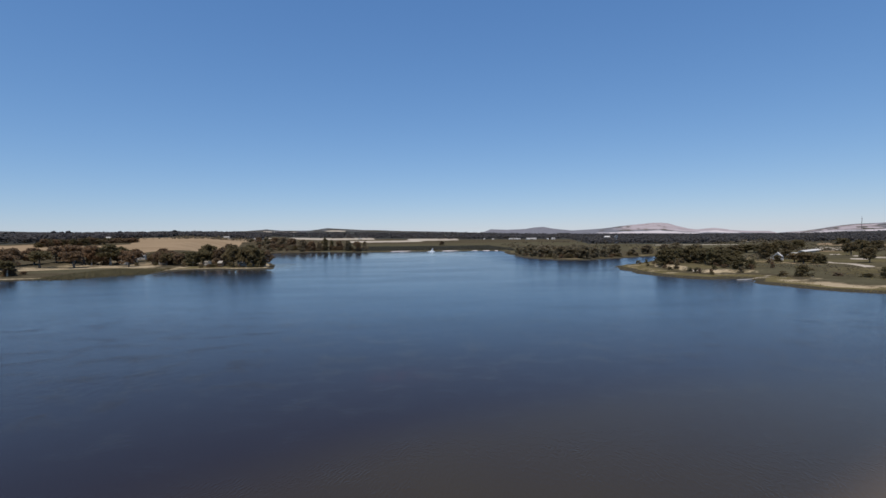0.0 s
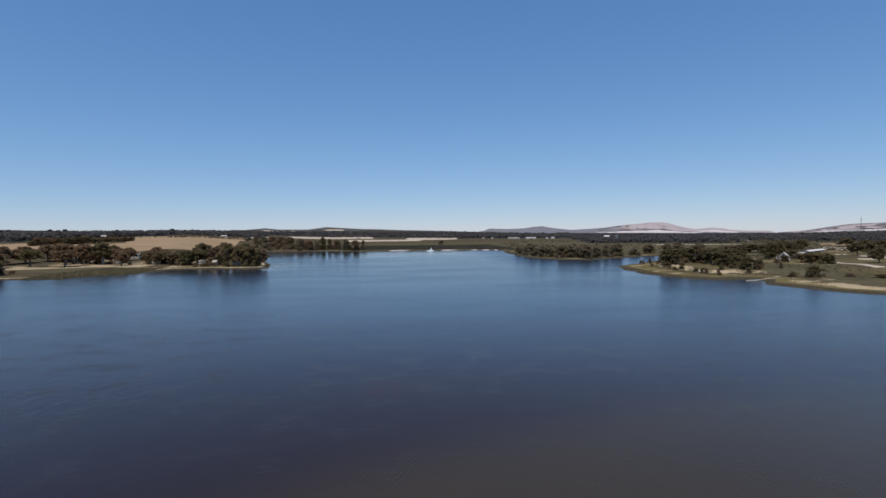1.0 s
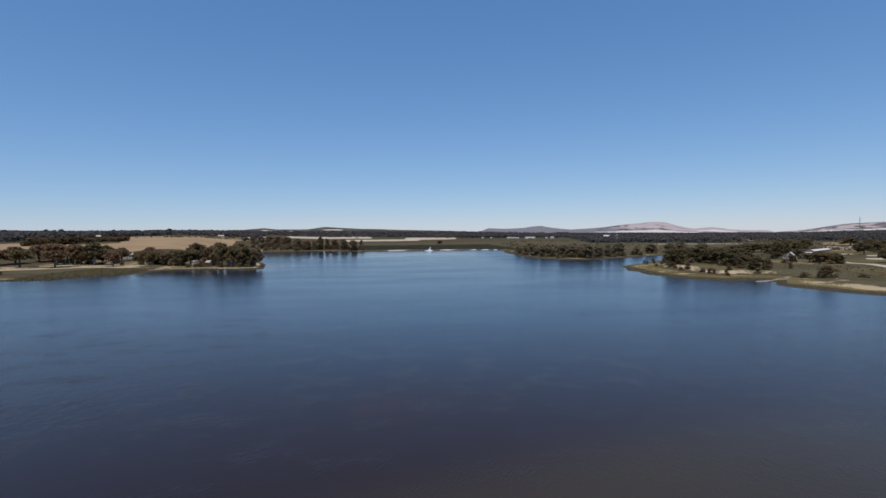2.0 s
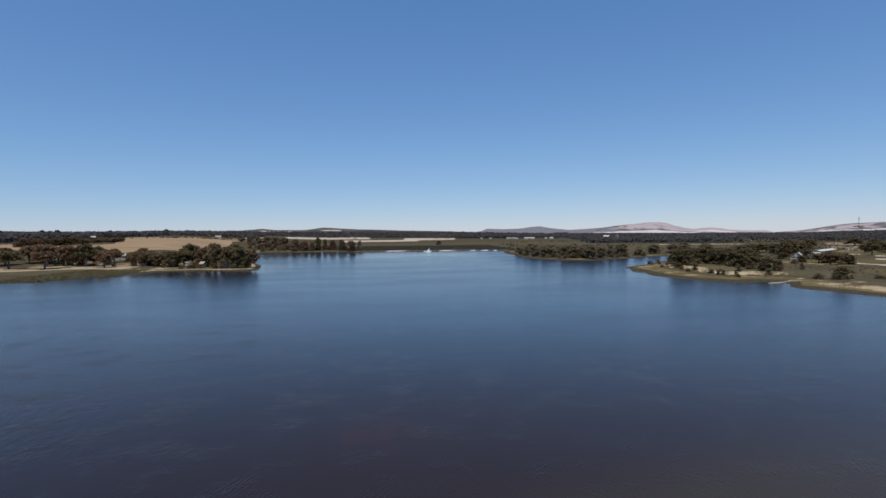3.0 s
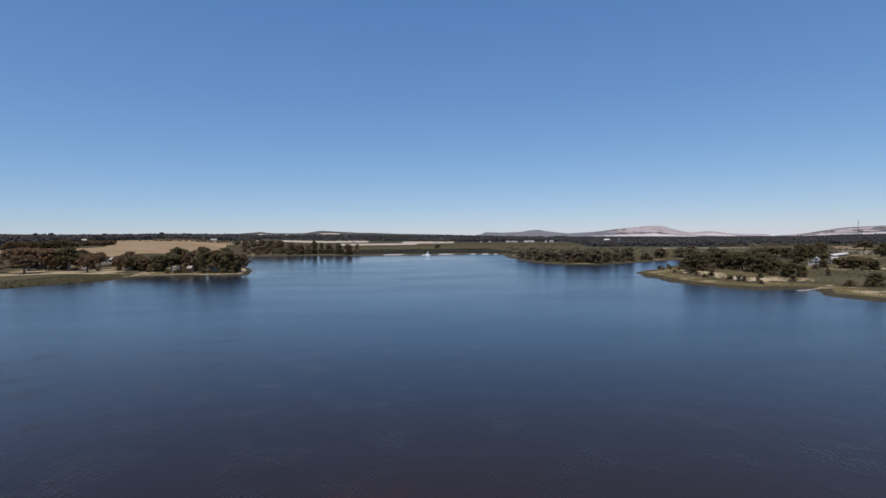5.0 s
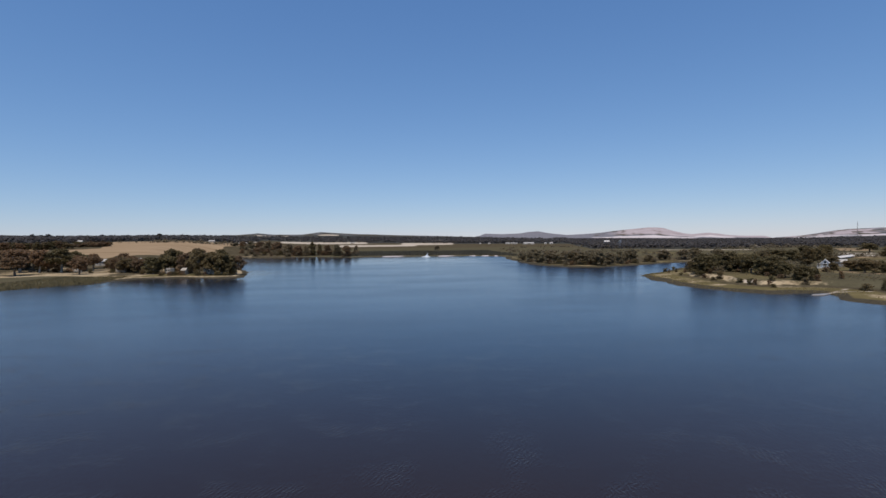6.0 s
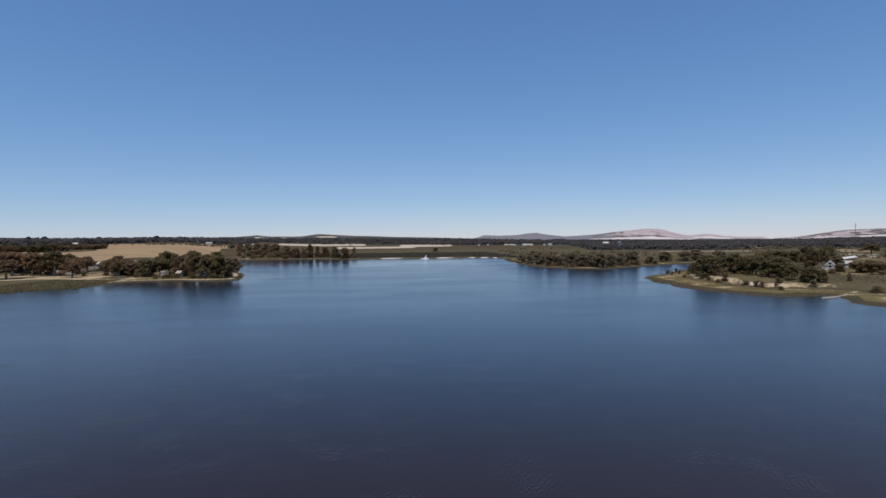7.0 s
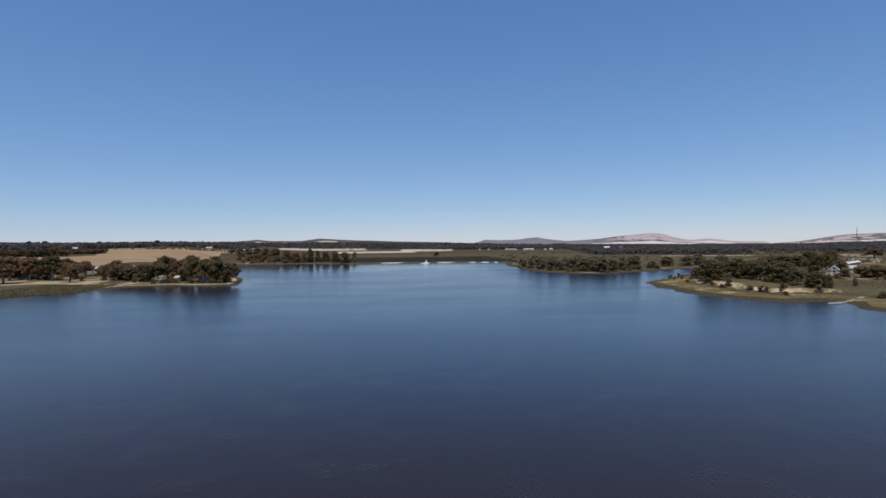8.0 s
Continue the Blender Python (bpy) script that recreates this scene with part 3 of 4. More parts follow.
def build_tree(seed, kind):
    """A tree of height 1 scaled later: kind sets the habit. Returns meshes of trunk and crown, for a tree 10 m high and 9 m wide."""
    rng = np.random.default_rng(seed)
    v, f = [], []
    low, stems, clumps = {"spreading": (0.32, 1, 60), "umbrella": (0.48, 1, 44), "round": (0.08, 2, 62), "tall": (0.06, 1, 46), "shrub": (0.02, 4, 24)}[kind]
    centres, radii = [], []
    lobes = [(rng.uniform(0, 6.28), rng.uniform(0.10, 0.24)) for _ in range(3)]
    for i in range(clumps):
        t = 2 * math.pi * (i * 0.381966 + rng.uniform(-0.06, 0.06))
        k = (i + 0.5) / clumps
        zz = low + (0.93 - low) * rng.uniform(0, 1) ** (1.2 if kind == 'shrub' else 0.8)
        hrel = (zz - low) / (0.95 - low)
        if kind == "tall":
            reach = 0.36 * math.sin(math.pi * min(1, 0.16 + 0.80 * hrel)) ** 0.7
        elif kind == "shrub":
            reach = 0.40 * math.sqrt(max(0.0, 1.02 - hrel ** 2))
        elif kind in ("spreading", "umbrella"):
            reach = 0.46 * math.sqrt(max(0.04, 1 - (hrel - 0.35) ** 2 / 0.47))
        else:
            reach = 0.42 * math.sqrt(max(0.03, 1 - (hrel * 1.05 - 0.30) ** 2 / 0.60))
        reach *= 1 + sum(w * math.cos(t - q) for q, w in lobes) * 0.8
        inner = math.sqrt(k) * rng.uniform(0.80, 1.0)
        centres.append((9.0 * reach * inner * math.cos(t), 9.0 * reach * inner * math.sin(t), 10.0 * zz - 0.5 * (inner * reach / 0.4) ** 2))
        radii.append(rng.uniform(0.85, 1.45) * (1.35 if kind == "shrub" else 1.0))
    lean = rng.uniform(-0.5, 0.5, 2)
    for s in range(stems):
        off = (0, 0) if stems == 1 else rng.uniform(-0.5, 0.5, 2)
        fork = (off[0] * 2.2 + lean[0] * 0.6, off[1] * 2.2 + lean[1] * 0.6, 10 * max(low, 0.10) * 0.95)
        mid = (off[0] * 1.4 + lean[0] * 0.25, off[1] * 1.4 + lean[1] * 0.25, fork[2] * 0.5)
        r0 = 0.34 if stems == 1 else 0.24
        bar(v, f, (off[0], off[1], -0.5), mid, r0 * 1.25, r0 * 0.9, 7)
        bar(v, f, mid, fork, r0 * 0.9, r0 * 0.72, 7)
        ends = [c for i, c in enumerate(centres) if i % stems == s][:9]
        for c in ends:
            e1 = tuple(fork[k] + (c[k] - fork[k]) * 0.5 + (0.5 if k == 2 else 0) * rng.uniform(-0.4, 1) for k in range(3))
            bar(v, f, fork, e1, r0 * 0.42, r0 * 0.26, 5)
            bar(v, f, e1, c, r0 * 0.26, r0 * 0.08, 5)
    per = {"spreading": 52, "umbrella": 44, "round": 54, "tall": 66, "shrub": 64}[kind]
    cv, cf = leaf_cloud(rng, centres, radii, per, 0.40)
    return (v, f), (cv.tolist(), cf.tolist())


TREES = {}


def tree_kind(kind, leaf, bark, seed, name):
    key = (kind, leaf.name, bark.name, seed)
    if key not in TREES:
        (tv, tf), (cv, cf) = build_tree(seed, kind)
        TREES[key] = (mesh_of("trunk", tv, tf, bark, True), mesh_of("crown", cv, cf, leaf))
    return TREES[key]


def plant(name, kind, leaf, bark, seed, x, y, high, wide, label, group):
    """One tree or shrub standing on the ground at x, y."""
    trunk, crown = tree_kind(kind, leaf, bark, seed, name)
    ob = new(name)
    ob.matrix_basis = Matrix.LocRotScale((x, y, ground_at(x, y)), Euler((0, 0, random.uniform(0, 6.28))), (wide / 9.0, wide / 9.0, high / 10.0))
    part("stem" if kind == "shrub" else "trunk", trunk, bark, ob)
    part("foliage" if kind == "shrub" else "crown", crown, leaf, ob)
    return tagged(ob, label, "shrub" if kind == "shrub" else "tree", group)


def grove(rows, name, kinds, leaves, bark, label, group, widen=1.12, rise=1.0):
    for i, (x, y, high, wide) in enumerate(rows):
        plant(name, kinds[i % len(kinds)], leaves[i % len(leaves)], bark, 11 + i % 4, x, y, high * rise, wide * widen, label, group)


HEADLAND_WEST = [(-168, 303, 11.7, 13.1), (-157, 299, 10.9, 9.3), (-148, 300, 11.2, 12.0), (-146, 308, 8.3, 9.1), (-137, 306, 7.8, 7.1), (-124, 302, 7.4, 7.4),
                 (-115, 289, 6.8, 8.0), (-106, 282, 6.4, 7.0), (-97, 275, 7.2, 8.2), (-93, 278, 8.2, 7.3), (-92, 285, 11.1, 8.6), (-84, 277, 9.0, 8.1),
                 (-75, 266, 10.5, 7.9), (-68, 262, 9.8, 9.1), (-62, 260, 9.8, 8.4), (-60, 266, 8.0, 6.6), (-111, 305, 6.6, 8.1), (-87, 292, 9.6, 7.8),
                 (-173, 238, 10.6, 11.7), (-160, 229, 9.5, 9.0), (-147, 221, 6.6, 6.5)]
WEST_BACK = [(-98, 300, 8.6, 8.4), (-84, 292, 11.0, 8.0), (-71, 283, 10.2, 7.6), (-190, 326, 10.1, 13.0), (-185, 330, 10.5, 12.5), (-171, 318, 9.2, 12.7), (-196, 316, 9.4, 12.5), (-201, 306, 10.3, 13.3), (-150, 312, 10.2, 12.0),
             (-145, 322, 7.9, 7.9), (-127, 315, 8.3, 7.7), (-176, 288, 9.0, 11.0), (-186, 276, 9.5, 12.0), (-190, 250, 10.0, 12.0),
             (-76, 284, 9.0, 8.0),
             (-153, 276, 8.6, 10.0), (-129, 279, 7.6, 8.0)]
FAR_POINT = [(-158, 634, 4.3, 8.6), (-143, 603, 6.4, 8.1), (-133, 597, 7.5, 8.0), (-123, 592, 8.5, 11.4), (-114, 586, 10.2, 12.4), (-98, 557, 10.2, 11.8), (-84, 531, 10.7, 11.2),
             (-74, 526, 10.1, 10.1), (-67, 524, 9.6, 6.0), (-49, 528, 9.7, 8.2), (-39, 509, 10.3, 8.8), (-29, 496, 9.8, 8.9), (-33, 717, 7.1, 6.4)]
FAR_POINT_TALL = [(-61, 523, 13.4, 8.0), (-56, 532, 10.8, 5.4)]
EAST_POINT = [(88, 356, 5.5, 6.2), (88, 338, 6.5, 6.5), (88, 322, 6.8, 6.8), (90, 307, 6.8, 6.5), (94, 304, 6.1, 5.9), (96, 291, 7.0, 6.7), (100, 288, 6.4, 6.1), (104, 286, 6.6, 6.6),
              (106, 281, 7.3, 6.5), (113, 284, 6.3, 6.0), (122, 293, 6.8, 6.2), (131, 298, 7.5, 8.0), (146, 308, 4.0, 4.9), (175, 348, 4.2, 4.9), (104, 386, 6.1, 8.4), (111, 371, 5.5, 9.5),
              (122, 365, 5.8, 8.7), (131, 350, 5.6, 9.0), (102, 320, 5.5, 7.0), (112, 310, 5.8, 8.0), (122, 330, 5.5, 8.0)]
EAST_POINT_BACK = [(162, 322, 6.0, 7.5), (174, 322, 6.5, 8.0), (186, 330, 6.5, 8.5), (198, 326, 6.0, 8.0)]
HEADLAND_EAST = [(109, 200, 7.3, 8.2), (121, 211, 7.0, 6.0), (121, 204, 7.3, 6.9), (123, 201, 6.8, 5.7), (121, 193, 6.7, 6.1), (120, 186, 5.9, 6.2), (121, 183, 6.3, 6.1),
                 (117, 173, 4.8, 4.1), (116, 166, 4.8, 5.1), (120, 166, 3.5, 2.4), (144, 220, 7.4, 7.6), (146, 212, 5.7, 7.3), (118, 222, 4.6, 4.6), (131, 208, 6.6, 7.0), (132, 196, 6.0, 6.6)]
EAST_BACK = [(204, 300, 5.4, 12.1), (220, 309, 5.3, 12.6), (213, 287, 5.8, 9.8), (197, 259, 5.7, 7.8), (185, 231, 5.0, 5.9), (165, 202, 3.9, 6.6), (172, 203, 4.1, 7.1), (177, 205, 3.4, 4.8),
             (295, 362, 3.8, 11.3), (181, 234, 8.0, 5.5), (173, 208, 2.2, 3.6), (160, 191, 4.8, 6.6), (168, 192, 4.2, 6.2), (259, 278, 5.1, 6.4), (221, 223, 5.7, 4.7),
             (244, 322, 3.7, 7.3), (225, 321, 4.0, 8.7), (225, 309, 4.9, 8.4)]
FLAT_TREES = [(237, 252, 7.0, 7.5), (263, 271, 6.0, 8.0), (186, 189, 6.0, 5.5), (283, 361, 6.0, 11.0), (284, 345, 7.0, 9.0), (178, 236, 8.0, 5.5),
              (240, 300, 6.0, 9.0), (330, 345, 6.0, 12.0), (350, 380, 7.0, 12.0), (310, 310, 6.0, 10.0), (365, 345, 7.0, 10.0), (300, 285, 5.5, 8.0)]
BANK_SHRUBS = [(-86.2, 266.5, 1.7, 2.8), (-90.8, 268.2, 1.5, 2.4), (-73.2, 259.5, 1.9, 2.4), (-70.6, 260.2, 1.5, 2.0), (-89.0, 263.0, 1.7, 3.0), (-85.6, 262.0, 1.5, 2.2), (-100, 272, 2.2, 3.4), (-80, 261.8, 1.7, 3.4), (-83.4, 262.6, 1.9, 3.6)]
EAST_SHRUBS = [(110.5, 227, 1.9, 2.0), (118.5, 235.5, 1.7, 1.8), (103, 190, 1.2, 2.6), (100, 181, 1.3, 2.2), (103, 173, 1.5, 2.4), (105, 164, 1.4, 1.6), (101.5, 158, 1.0, 2.0), (135, 132, 3.5, 3.5), (130, 142, 1.2, 3.0), (134, 136, 1.2, 4.0), (124, 170, 3.2, 1.8), (128, 166, 2.4, 1.6), (105, 185, 3.4, 2.5), (104, 205, 1.0, 1.9), (108, 220, 1.5, 1.2), (112, 222, 1.7, 1.3), (101, 166, 2.2, 2.1), (101, 164, 1.8, 1.5), (106, 197, 1.1, 4.7), (108, 167, 1.5, 2.1),
               (147, 192, 2.2, 2.6), (121, 143.5, 3.7, 4.8), (120.2, 144.4, 3.2, 4.2)]

grove([q for q in HEADLAND_WEST if q[0] > -120], "gum_tree", ("spreading", "spreading", "round"), (M_LEAF, M_LEAF_DRY, M_LEAF_GREEN, M_LEAF), M_PALE_BARK, "dark olive gum tree on the wooded headland", "trees of the western headland", 1.2)
grove([q for q in HEADLAND_WEST if q[0] <= -120], "gum_tree", ("umbrella", "spreading"), (M_LEAF_DRY, M_LEAF_DRY, M_LEAF), M_PALE_BARK, "dark brownish gum tree beside the sandy clearing", "trees of the western headland", 1.15)
grove(WEST_BACK, "gum_tree", ("spreading", "umbrella"), (M_LEAF_DRY, M_LEAF_DRY, M_LEAF), M_BARK, "broad brownish olive gum tree behind the sandy bank", "trees of the western headland")
grove(FAR_POINT, "paperbark_tree", ("round",), (M_LEAF_LIGHT, M_LEAF_DRY), M_BARK, "rounded olive tree along the far shore", "trees of the far point")
grove(FAR_POINT_TALL, "pine_tree", ("tall",), (M_LEAF,), M_BARK, "tall dark pine above the far shore trees", "trees of the far point")
grove(EAST_POINT, "paperbark_tree", ("round", "shrub", "round"), (M_LEAF_LIGHT,), M_BARK, "low olive bushy tree on the flat point", "trees of the flat point", 1.25)
grove(EAST_POINT_BACK, "paperbark_tree", ("round", "shrub", "round"), (M_LEAF_LIGHT,), M_BARK, "low olive bushy tree on the flat point", "trees of the flat point", 1.25)
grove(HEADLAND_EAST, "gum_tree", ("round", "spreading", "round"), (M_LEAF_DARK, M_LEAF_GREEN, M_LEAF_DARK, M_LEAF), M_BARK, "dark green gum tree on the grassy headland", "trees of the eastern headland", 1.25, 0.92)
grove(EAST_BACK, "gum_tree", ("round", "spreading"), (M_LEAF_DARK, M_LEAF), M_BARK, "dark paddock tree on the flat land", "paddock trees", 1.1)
grove(BANK_SHRUBS, "shrub", ("shrub",), (M_LEAF, M_LEAF_DRY), M_BARK, "small olive shrub at the edge of the sandy bank", "undergrowth of the western headland")
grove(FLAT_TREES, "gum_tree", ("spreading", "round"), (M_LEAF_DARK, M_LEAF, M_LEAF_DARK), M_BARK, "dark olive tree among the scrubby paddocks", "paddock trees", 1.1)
grove(EAST_SHRUBS, "shrub", ("shrub",), (M_LEAF, M_LEAF_GREEN, M_LEAF_DRY), M_BARK, "small dark shrub on the grassy bank", "shrubs on the bank")
UNDERWOOD_POINT = [(px + random.uniform(-4, 4), py - random.uniform(1.5, 4.0), random.uniform(1.6, 3.0), random.uniform(2.6, 4.4)) for px, py, *_ in EAST_POINT[:13] for k in range(2)]
UNDERWOOD_EAST = [(px + random.uniform(-5, 2), py - random.uniform(0.0, 4.0), random.uniform(1.2, 2.4), random.uniform(1.8, 3.2)) for px, py, *_ in HEADLAND_EAST]
grove([q for q in UNDERWOOD_POINT if from_shore(np.array([q[0]]), np.array([q[1]]))[0] > 4], "shrub", ("shrub",), (M_LEAF_DRY, M_LEAF_LIGHT, M_LEAF), M_BARK, "low brown shrub between the trees of the point", "underwood of the point")
grove(UNDERWOOD_EAST, "shrub", ("shrub",), (M_LEAF_DRY, M_LEAF_DRY, M_LEAF_LIGHT), M_BARK, "low brown shrub under the dark gum trees", "underwood of the headland")

# understorey of the western headland, and the hedges behind it
random.seed(4)
for i in range(20):
    t = 0.25 + 0.75 * i / 19
    px, py = -152 + 94 * t + random.uniform(-3, 3), 297 - 38 * t + random.uniform(1, 17)
    if from_shore(px, py)[0] > 7:
        plant("shrub", "shrub", (M_LEAF, M_LEAF_DRY if px < -110 else M_LEAF_GREEN, M_LEAF_GREEN)[i % 3], M_BARK, 11 + i % 4, px, py, random.uniform(1.5, 3.4), random.uniform(3.0, 5.5),
              "dark bushy undergrowth beneath the gum trees", "undergrowth of the western headland")
for i in range(20):
    t = random.random()
    px, py = -196 + 82 * t + random.uniform(-3, 3), 322 - 30 * t + random.uniform(2, 16)
    if from_shore(px, py)[0] > 7 and not -152 < px < -132:
        plant("gum_tree", ("round", "spreading")[i % 2], (M_LEAF_DRY, M_LEAF_DRY, M_LEAF)[i % 3], M_BARK, 11 + i % 4, px, py, random.uniform(5.0, 7.5), random.uniform(6.5, 9.5),
              "low brownish gum tree in the headland thicket", "trees of the western headland")
for i in range(16):
    px, py = -170 + 25 * random.random(), 218 + 18 * random.random()
    if from_shore(px, py)[0] > 5:
        plant("shrub", "shrub", (M_LEAF, M_LEAF_DRY)[i % 2], M_BARK, 11 + i % 4, px, py, random.uniform(1.5, 4.0), random.uniform(3.0, 6.0),
              "dark bushy undergrowth on the low bank", "undergrowth of the western headland")
for i in range(18):
    t = radians(-26.6 + 2.5 * i / 17)
    r = 585 + random.uniform(-16, 16)
    plant("hedge_tree", "round", (M_LEAF_DRY, M_LEAF)[i % 2], M_BARK, 11 + i % 4, r * math.sin(t), r * math.cos(t), random.uniform(2.6, 4.2), random.uniform(6, 10),
          "dark rounded tree in a field hedge", "hedge between the fields")
for i in range(16):
    t, r = radians(-31.4 + 4.4 * i / 15), 552 + random.uniform(-6, 14)
    plant("hedge_tree", "round", (M_LEAF, M_LEAF_DRY, M_LEAF_DARK)[i % 3], M_BARK, 11 + i % 4, r * math.sin(t), r * math.cos(t), random.uniform(4.5, 7.0), random.uniform(8, 12),
          "dark broad tree in a shelter belt behind the field", "shelter belt behind the field")
for i in range(42):
    t = 0.22 + 0.78 * i / 41
    px, py = -170 + 150 * t + random.uniform(-4, 4), 575 - 60 * t + random.uniform(-10, 16)
    if from_shore(px, py)[0] > 5:
        plant("shrub", "shrub", (M_LEAF_LIGHT, M_LEAF_DRY)[i % 2], M_BARK, 11 + i % 4, px, py, random.uniform(2.4, 5.5), random.uniform(5, 9), "low olive bush between the far shore trees", "bushes of the far point")

for i in range(14):
    px, py = -122 + 34 * random.random(), 526 + 30 * random.random()
    if from_shore(px, py)[0] > 4:
        plant("shrub", "shrub", (M_LEAF, M_LEAF_DRY, M_LEAF_LIGHT)[i % 3], M_BARK, 11 + i % 4, px, py, random.uniform(2.0, 4.5), random.uniform(4, 8), "dark bush on the slope above the cove", "bushes round the cove")
for i in range(24):
    t, r = radians(random.uniform(-12.2, -8.5)), random.uniform(525, 640)
    px, py = r * math.sin(t), r * math.cos(t)
    if from_shore(px, py)[0] > 4:
        plant("shrub", "shrub", (M_LEAF, M_LEAF_DRY, M_LEAF_LIGHT)[i % 3], M_BARK, 11 + i % 4, px, py, random.uniform(2.5, 5.0), random.uniform(5, 9), "dark bush on the slope above the cove", "bushes round the cove")
for turn in (-35.5, -34.2, -33.6, -33.1, -30.4, -29.8, -29.3, -25.4, -24.9, -22.0, -20.9, -18.6):
    t, r = radians(turn), random.uniform(1150, 1300)
    plant("skyline_tree", "spreading", M_HAZY_LEAF, M_BARK, 11 + len(TREES) % 4, r * math.sin(t), r * math.cos(t), random.uniform(10, 13), random.uniform(8, 12), "tall dark tree standing above the skyline woods", "skyline trees")


# ---- woods and reeds ----
def far_woods():
    """Woodland canopy over the plain and the low ridge, tree by tree but in one mesh."""
    rng = np.random.default_rng(5)
    n = 90000
    b = rng.uniform(-40, 51, n)
    r = np.exp(rng.uniform(math.log(560), math.log(3450), n))
    x, y = r * np.sin(np.radians(b)), r * np.cos(np.radians(b))
    keep = (wooded(x, y) > rng.uniform(0.2, 1, n)) & (r < np.where(b > 18, 3450, 1900))
    x, y, r = x[keep][:14000], y[keep][:14000], r[keep][:14000]
    z = land(x, y)
    high = rng.uniform(5.0, 10.5, len(x)) * np.interp(r, [560, 1000, 2700, 3400], [0.75, 0.85, 1.1, 0.8]) * np.where(b[keep][:14000] > 19, 0.85, 1.0)
    wide = high * rng.uniform(0.42, 0.75, len(x))
    k = 24
    c = np.stack([x, y, z + high * 0.58], 1)
    d = rng.normal(size=(len(x), k, 3))
    d /= np.linalg.norm(d, axis=2)[..., None]
    p = c[:, None] + d * np.stack([wide, wide, high * 0.42], 1)[:, None] * rng.uniform(0.45, 1, (len(x), k, 1))
    u, w = across(0.5 * d + 0.3 * rng.normal(size=d.shape) + (0, 0, 0.8), rng)
    s = (high * 0.225)[:, None, None] * rng.uniform(0.6, 1.2, (len(x), k, 1))
    v = np.stack([p - u * s, p - w * s * 0.8, p + u * s, p + w * s * 0.8], 2).reshape(-1, 3)
    me = mesh_of("woods", v.tolist(), np.arange(len(v)).reshape(-1, 4).tolist(), M_HAZY_LEAF)
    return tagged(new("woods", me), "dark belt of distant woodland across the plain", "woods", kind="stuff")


far_woods()


def scrub():
    """Low bushes scattered over the open flats."""
    rng = np.random.default_rng(8)
    n = 12000
    b = np.concatenate([rng.uniform(22, 48, n // 2), rng.uniform(9, 24, n // 10), rng.uniform(-37, -10, n - n // 2 - n // 10), rng.uniform(34, 48, 5000)])
    r = np.concatenate([np.exp(rng.uniform(math.log(205), math.log(900), n)), rng.uniform(185, 420, 5000)])
    n = len(b)
    x, y = r * np.sin(np.radians(b)), r * np.cos(np.radians(b))
    d = from_shore(x, y)
    z = land(x, y, d)
    clump = lumps(x, y, 34, 12)
    field = ((b < -10) & (r > 395) & (r < 640))
    keep = (d > 6) & (clump > rng.uniform(-0.2, 0.7, n)) & ~field & ~((b > 6) & (b < 12)) & ~((x < -80) & (y < 345)) & ((x < 0) | (r > 190 + 30 * lumps(x, y, 30, 50)) & (d > 24) & (rng.uniform(0, 1, n) < np.interp(r, [200, 420], [0.5, 1])))
    x, y, z, r = x[keep], y[keep], z[keep], r[keep]
    high = rng.uniform(0.9, 3.6, len(x)) * np.where(x > 0, np.interp(r, [220, 300, 420], [0.3, 0.4, 1.0]) * np.where((bearing(x, y) > 22) & (r < 660), 0.5, 1.0), 1.0) * np.where(rng.uniform(0, 1, len(x)) > 0.85, 1.5, 1.0)
    wide = high * rng.uniform(0.6, 1.2, len(x))
    k = 26
    c = np.stack([x, y, z + high * 0.45], 1)
    dd = rng.normal(size=(len(x), k, 3))
    dd /= np.linalg.norm(dd, axis=2)[..., None]
    p = c[:, None] + dd * np.stack([wide, wide, high * 0.5], 1)[:, None] * rng.uniform(0.4, 1, (len(x), k, 1))
    u, w = across(0.5 * dd + 0.3 * rng.normal(size=dd.shape) + (0, 0, 0.8), rng)
    s = (high * 0.225)[:, None, None] * rng.uniform(0.6, 1.2, (len(x), k, 1))
    v = np.stack([p - u * s, p - w * s * 0.8, p + u * s, p + w * s * 0.8], 2).reshape(-1, 3)
    me = mesh_of("scrub", v.tolist(), np.arange(len(v)).reshape(-1, 4).tolist(), M_SCRUB)
    return tagged(new("scrub", me), "low olive scrub scattered over the flats", "scrub", kind="stuff")


scrub()


def blades(name, x, y, z, high, wide, material, label, category):
    rng = np.random.default_rng(len(x))
    t = rng.uniform(0, math.pi, len(x))
    lx, ly = rng.normal(0, 0.25, len(x)) * high, rng.normal(0, 0.25, len(x)) * high
    dx, dy = np.cos(t) * wide, np.sin(t) * wide
    v = np.stack([np.stack([x - dx, y - dy, z - 0.05], 1), np.stack([x + dx, y + dy, z - 0.05], 1), np.stack([x + lx, y + ly, z + high], 1)], 1).reshape(-1, 3)
    me = mesh_of(name, v.tolist(), np.arange(len(v)).reshape(-1, 3).tolist(), material)
    return tagged(new(name, me), label, category, kind="stuff")


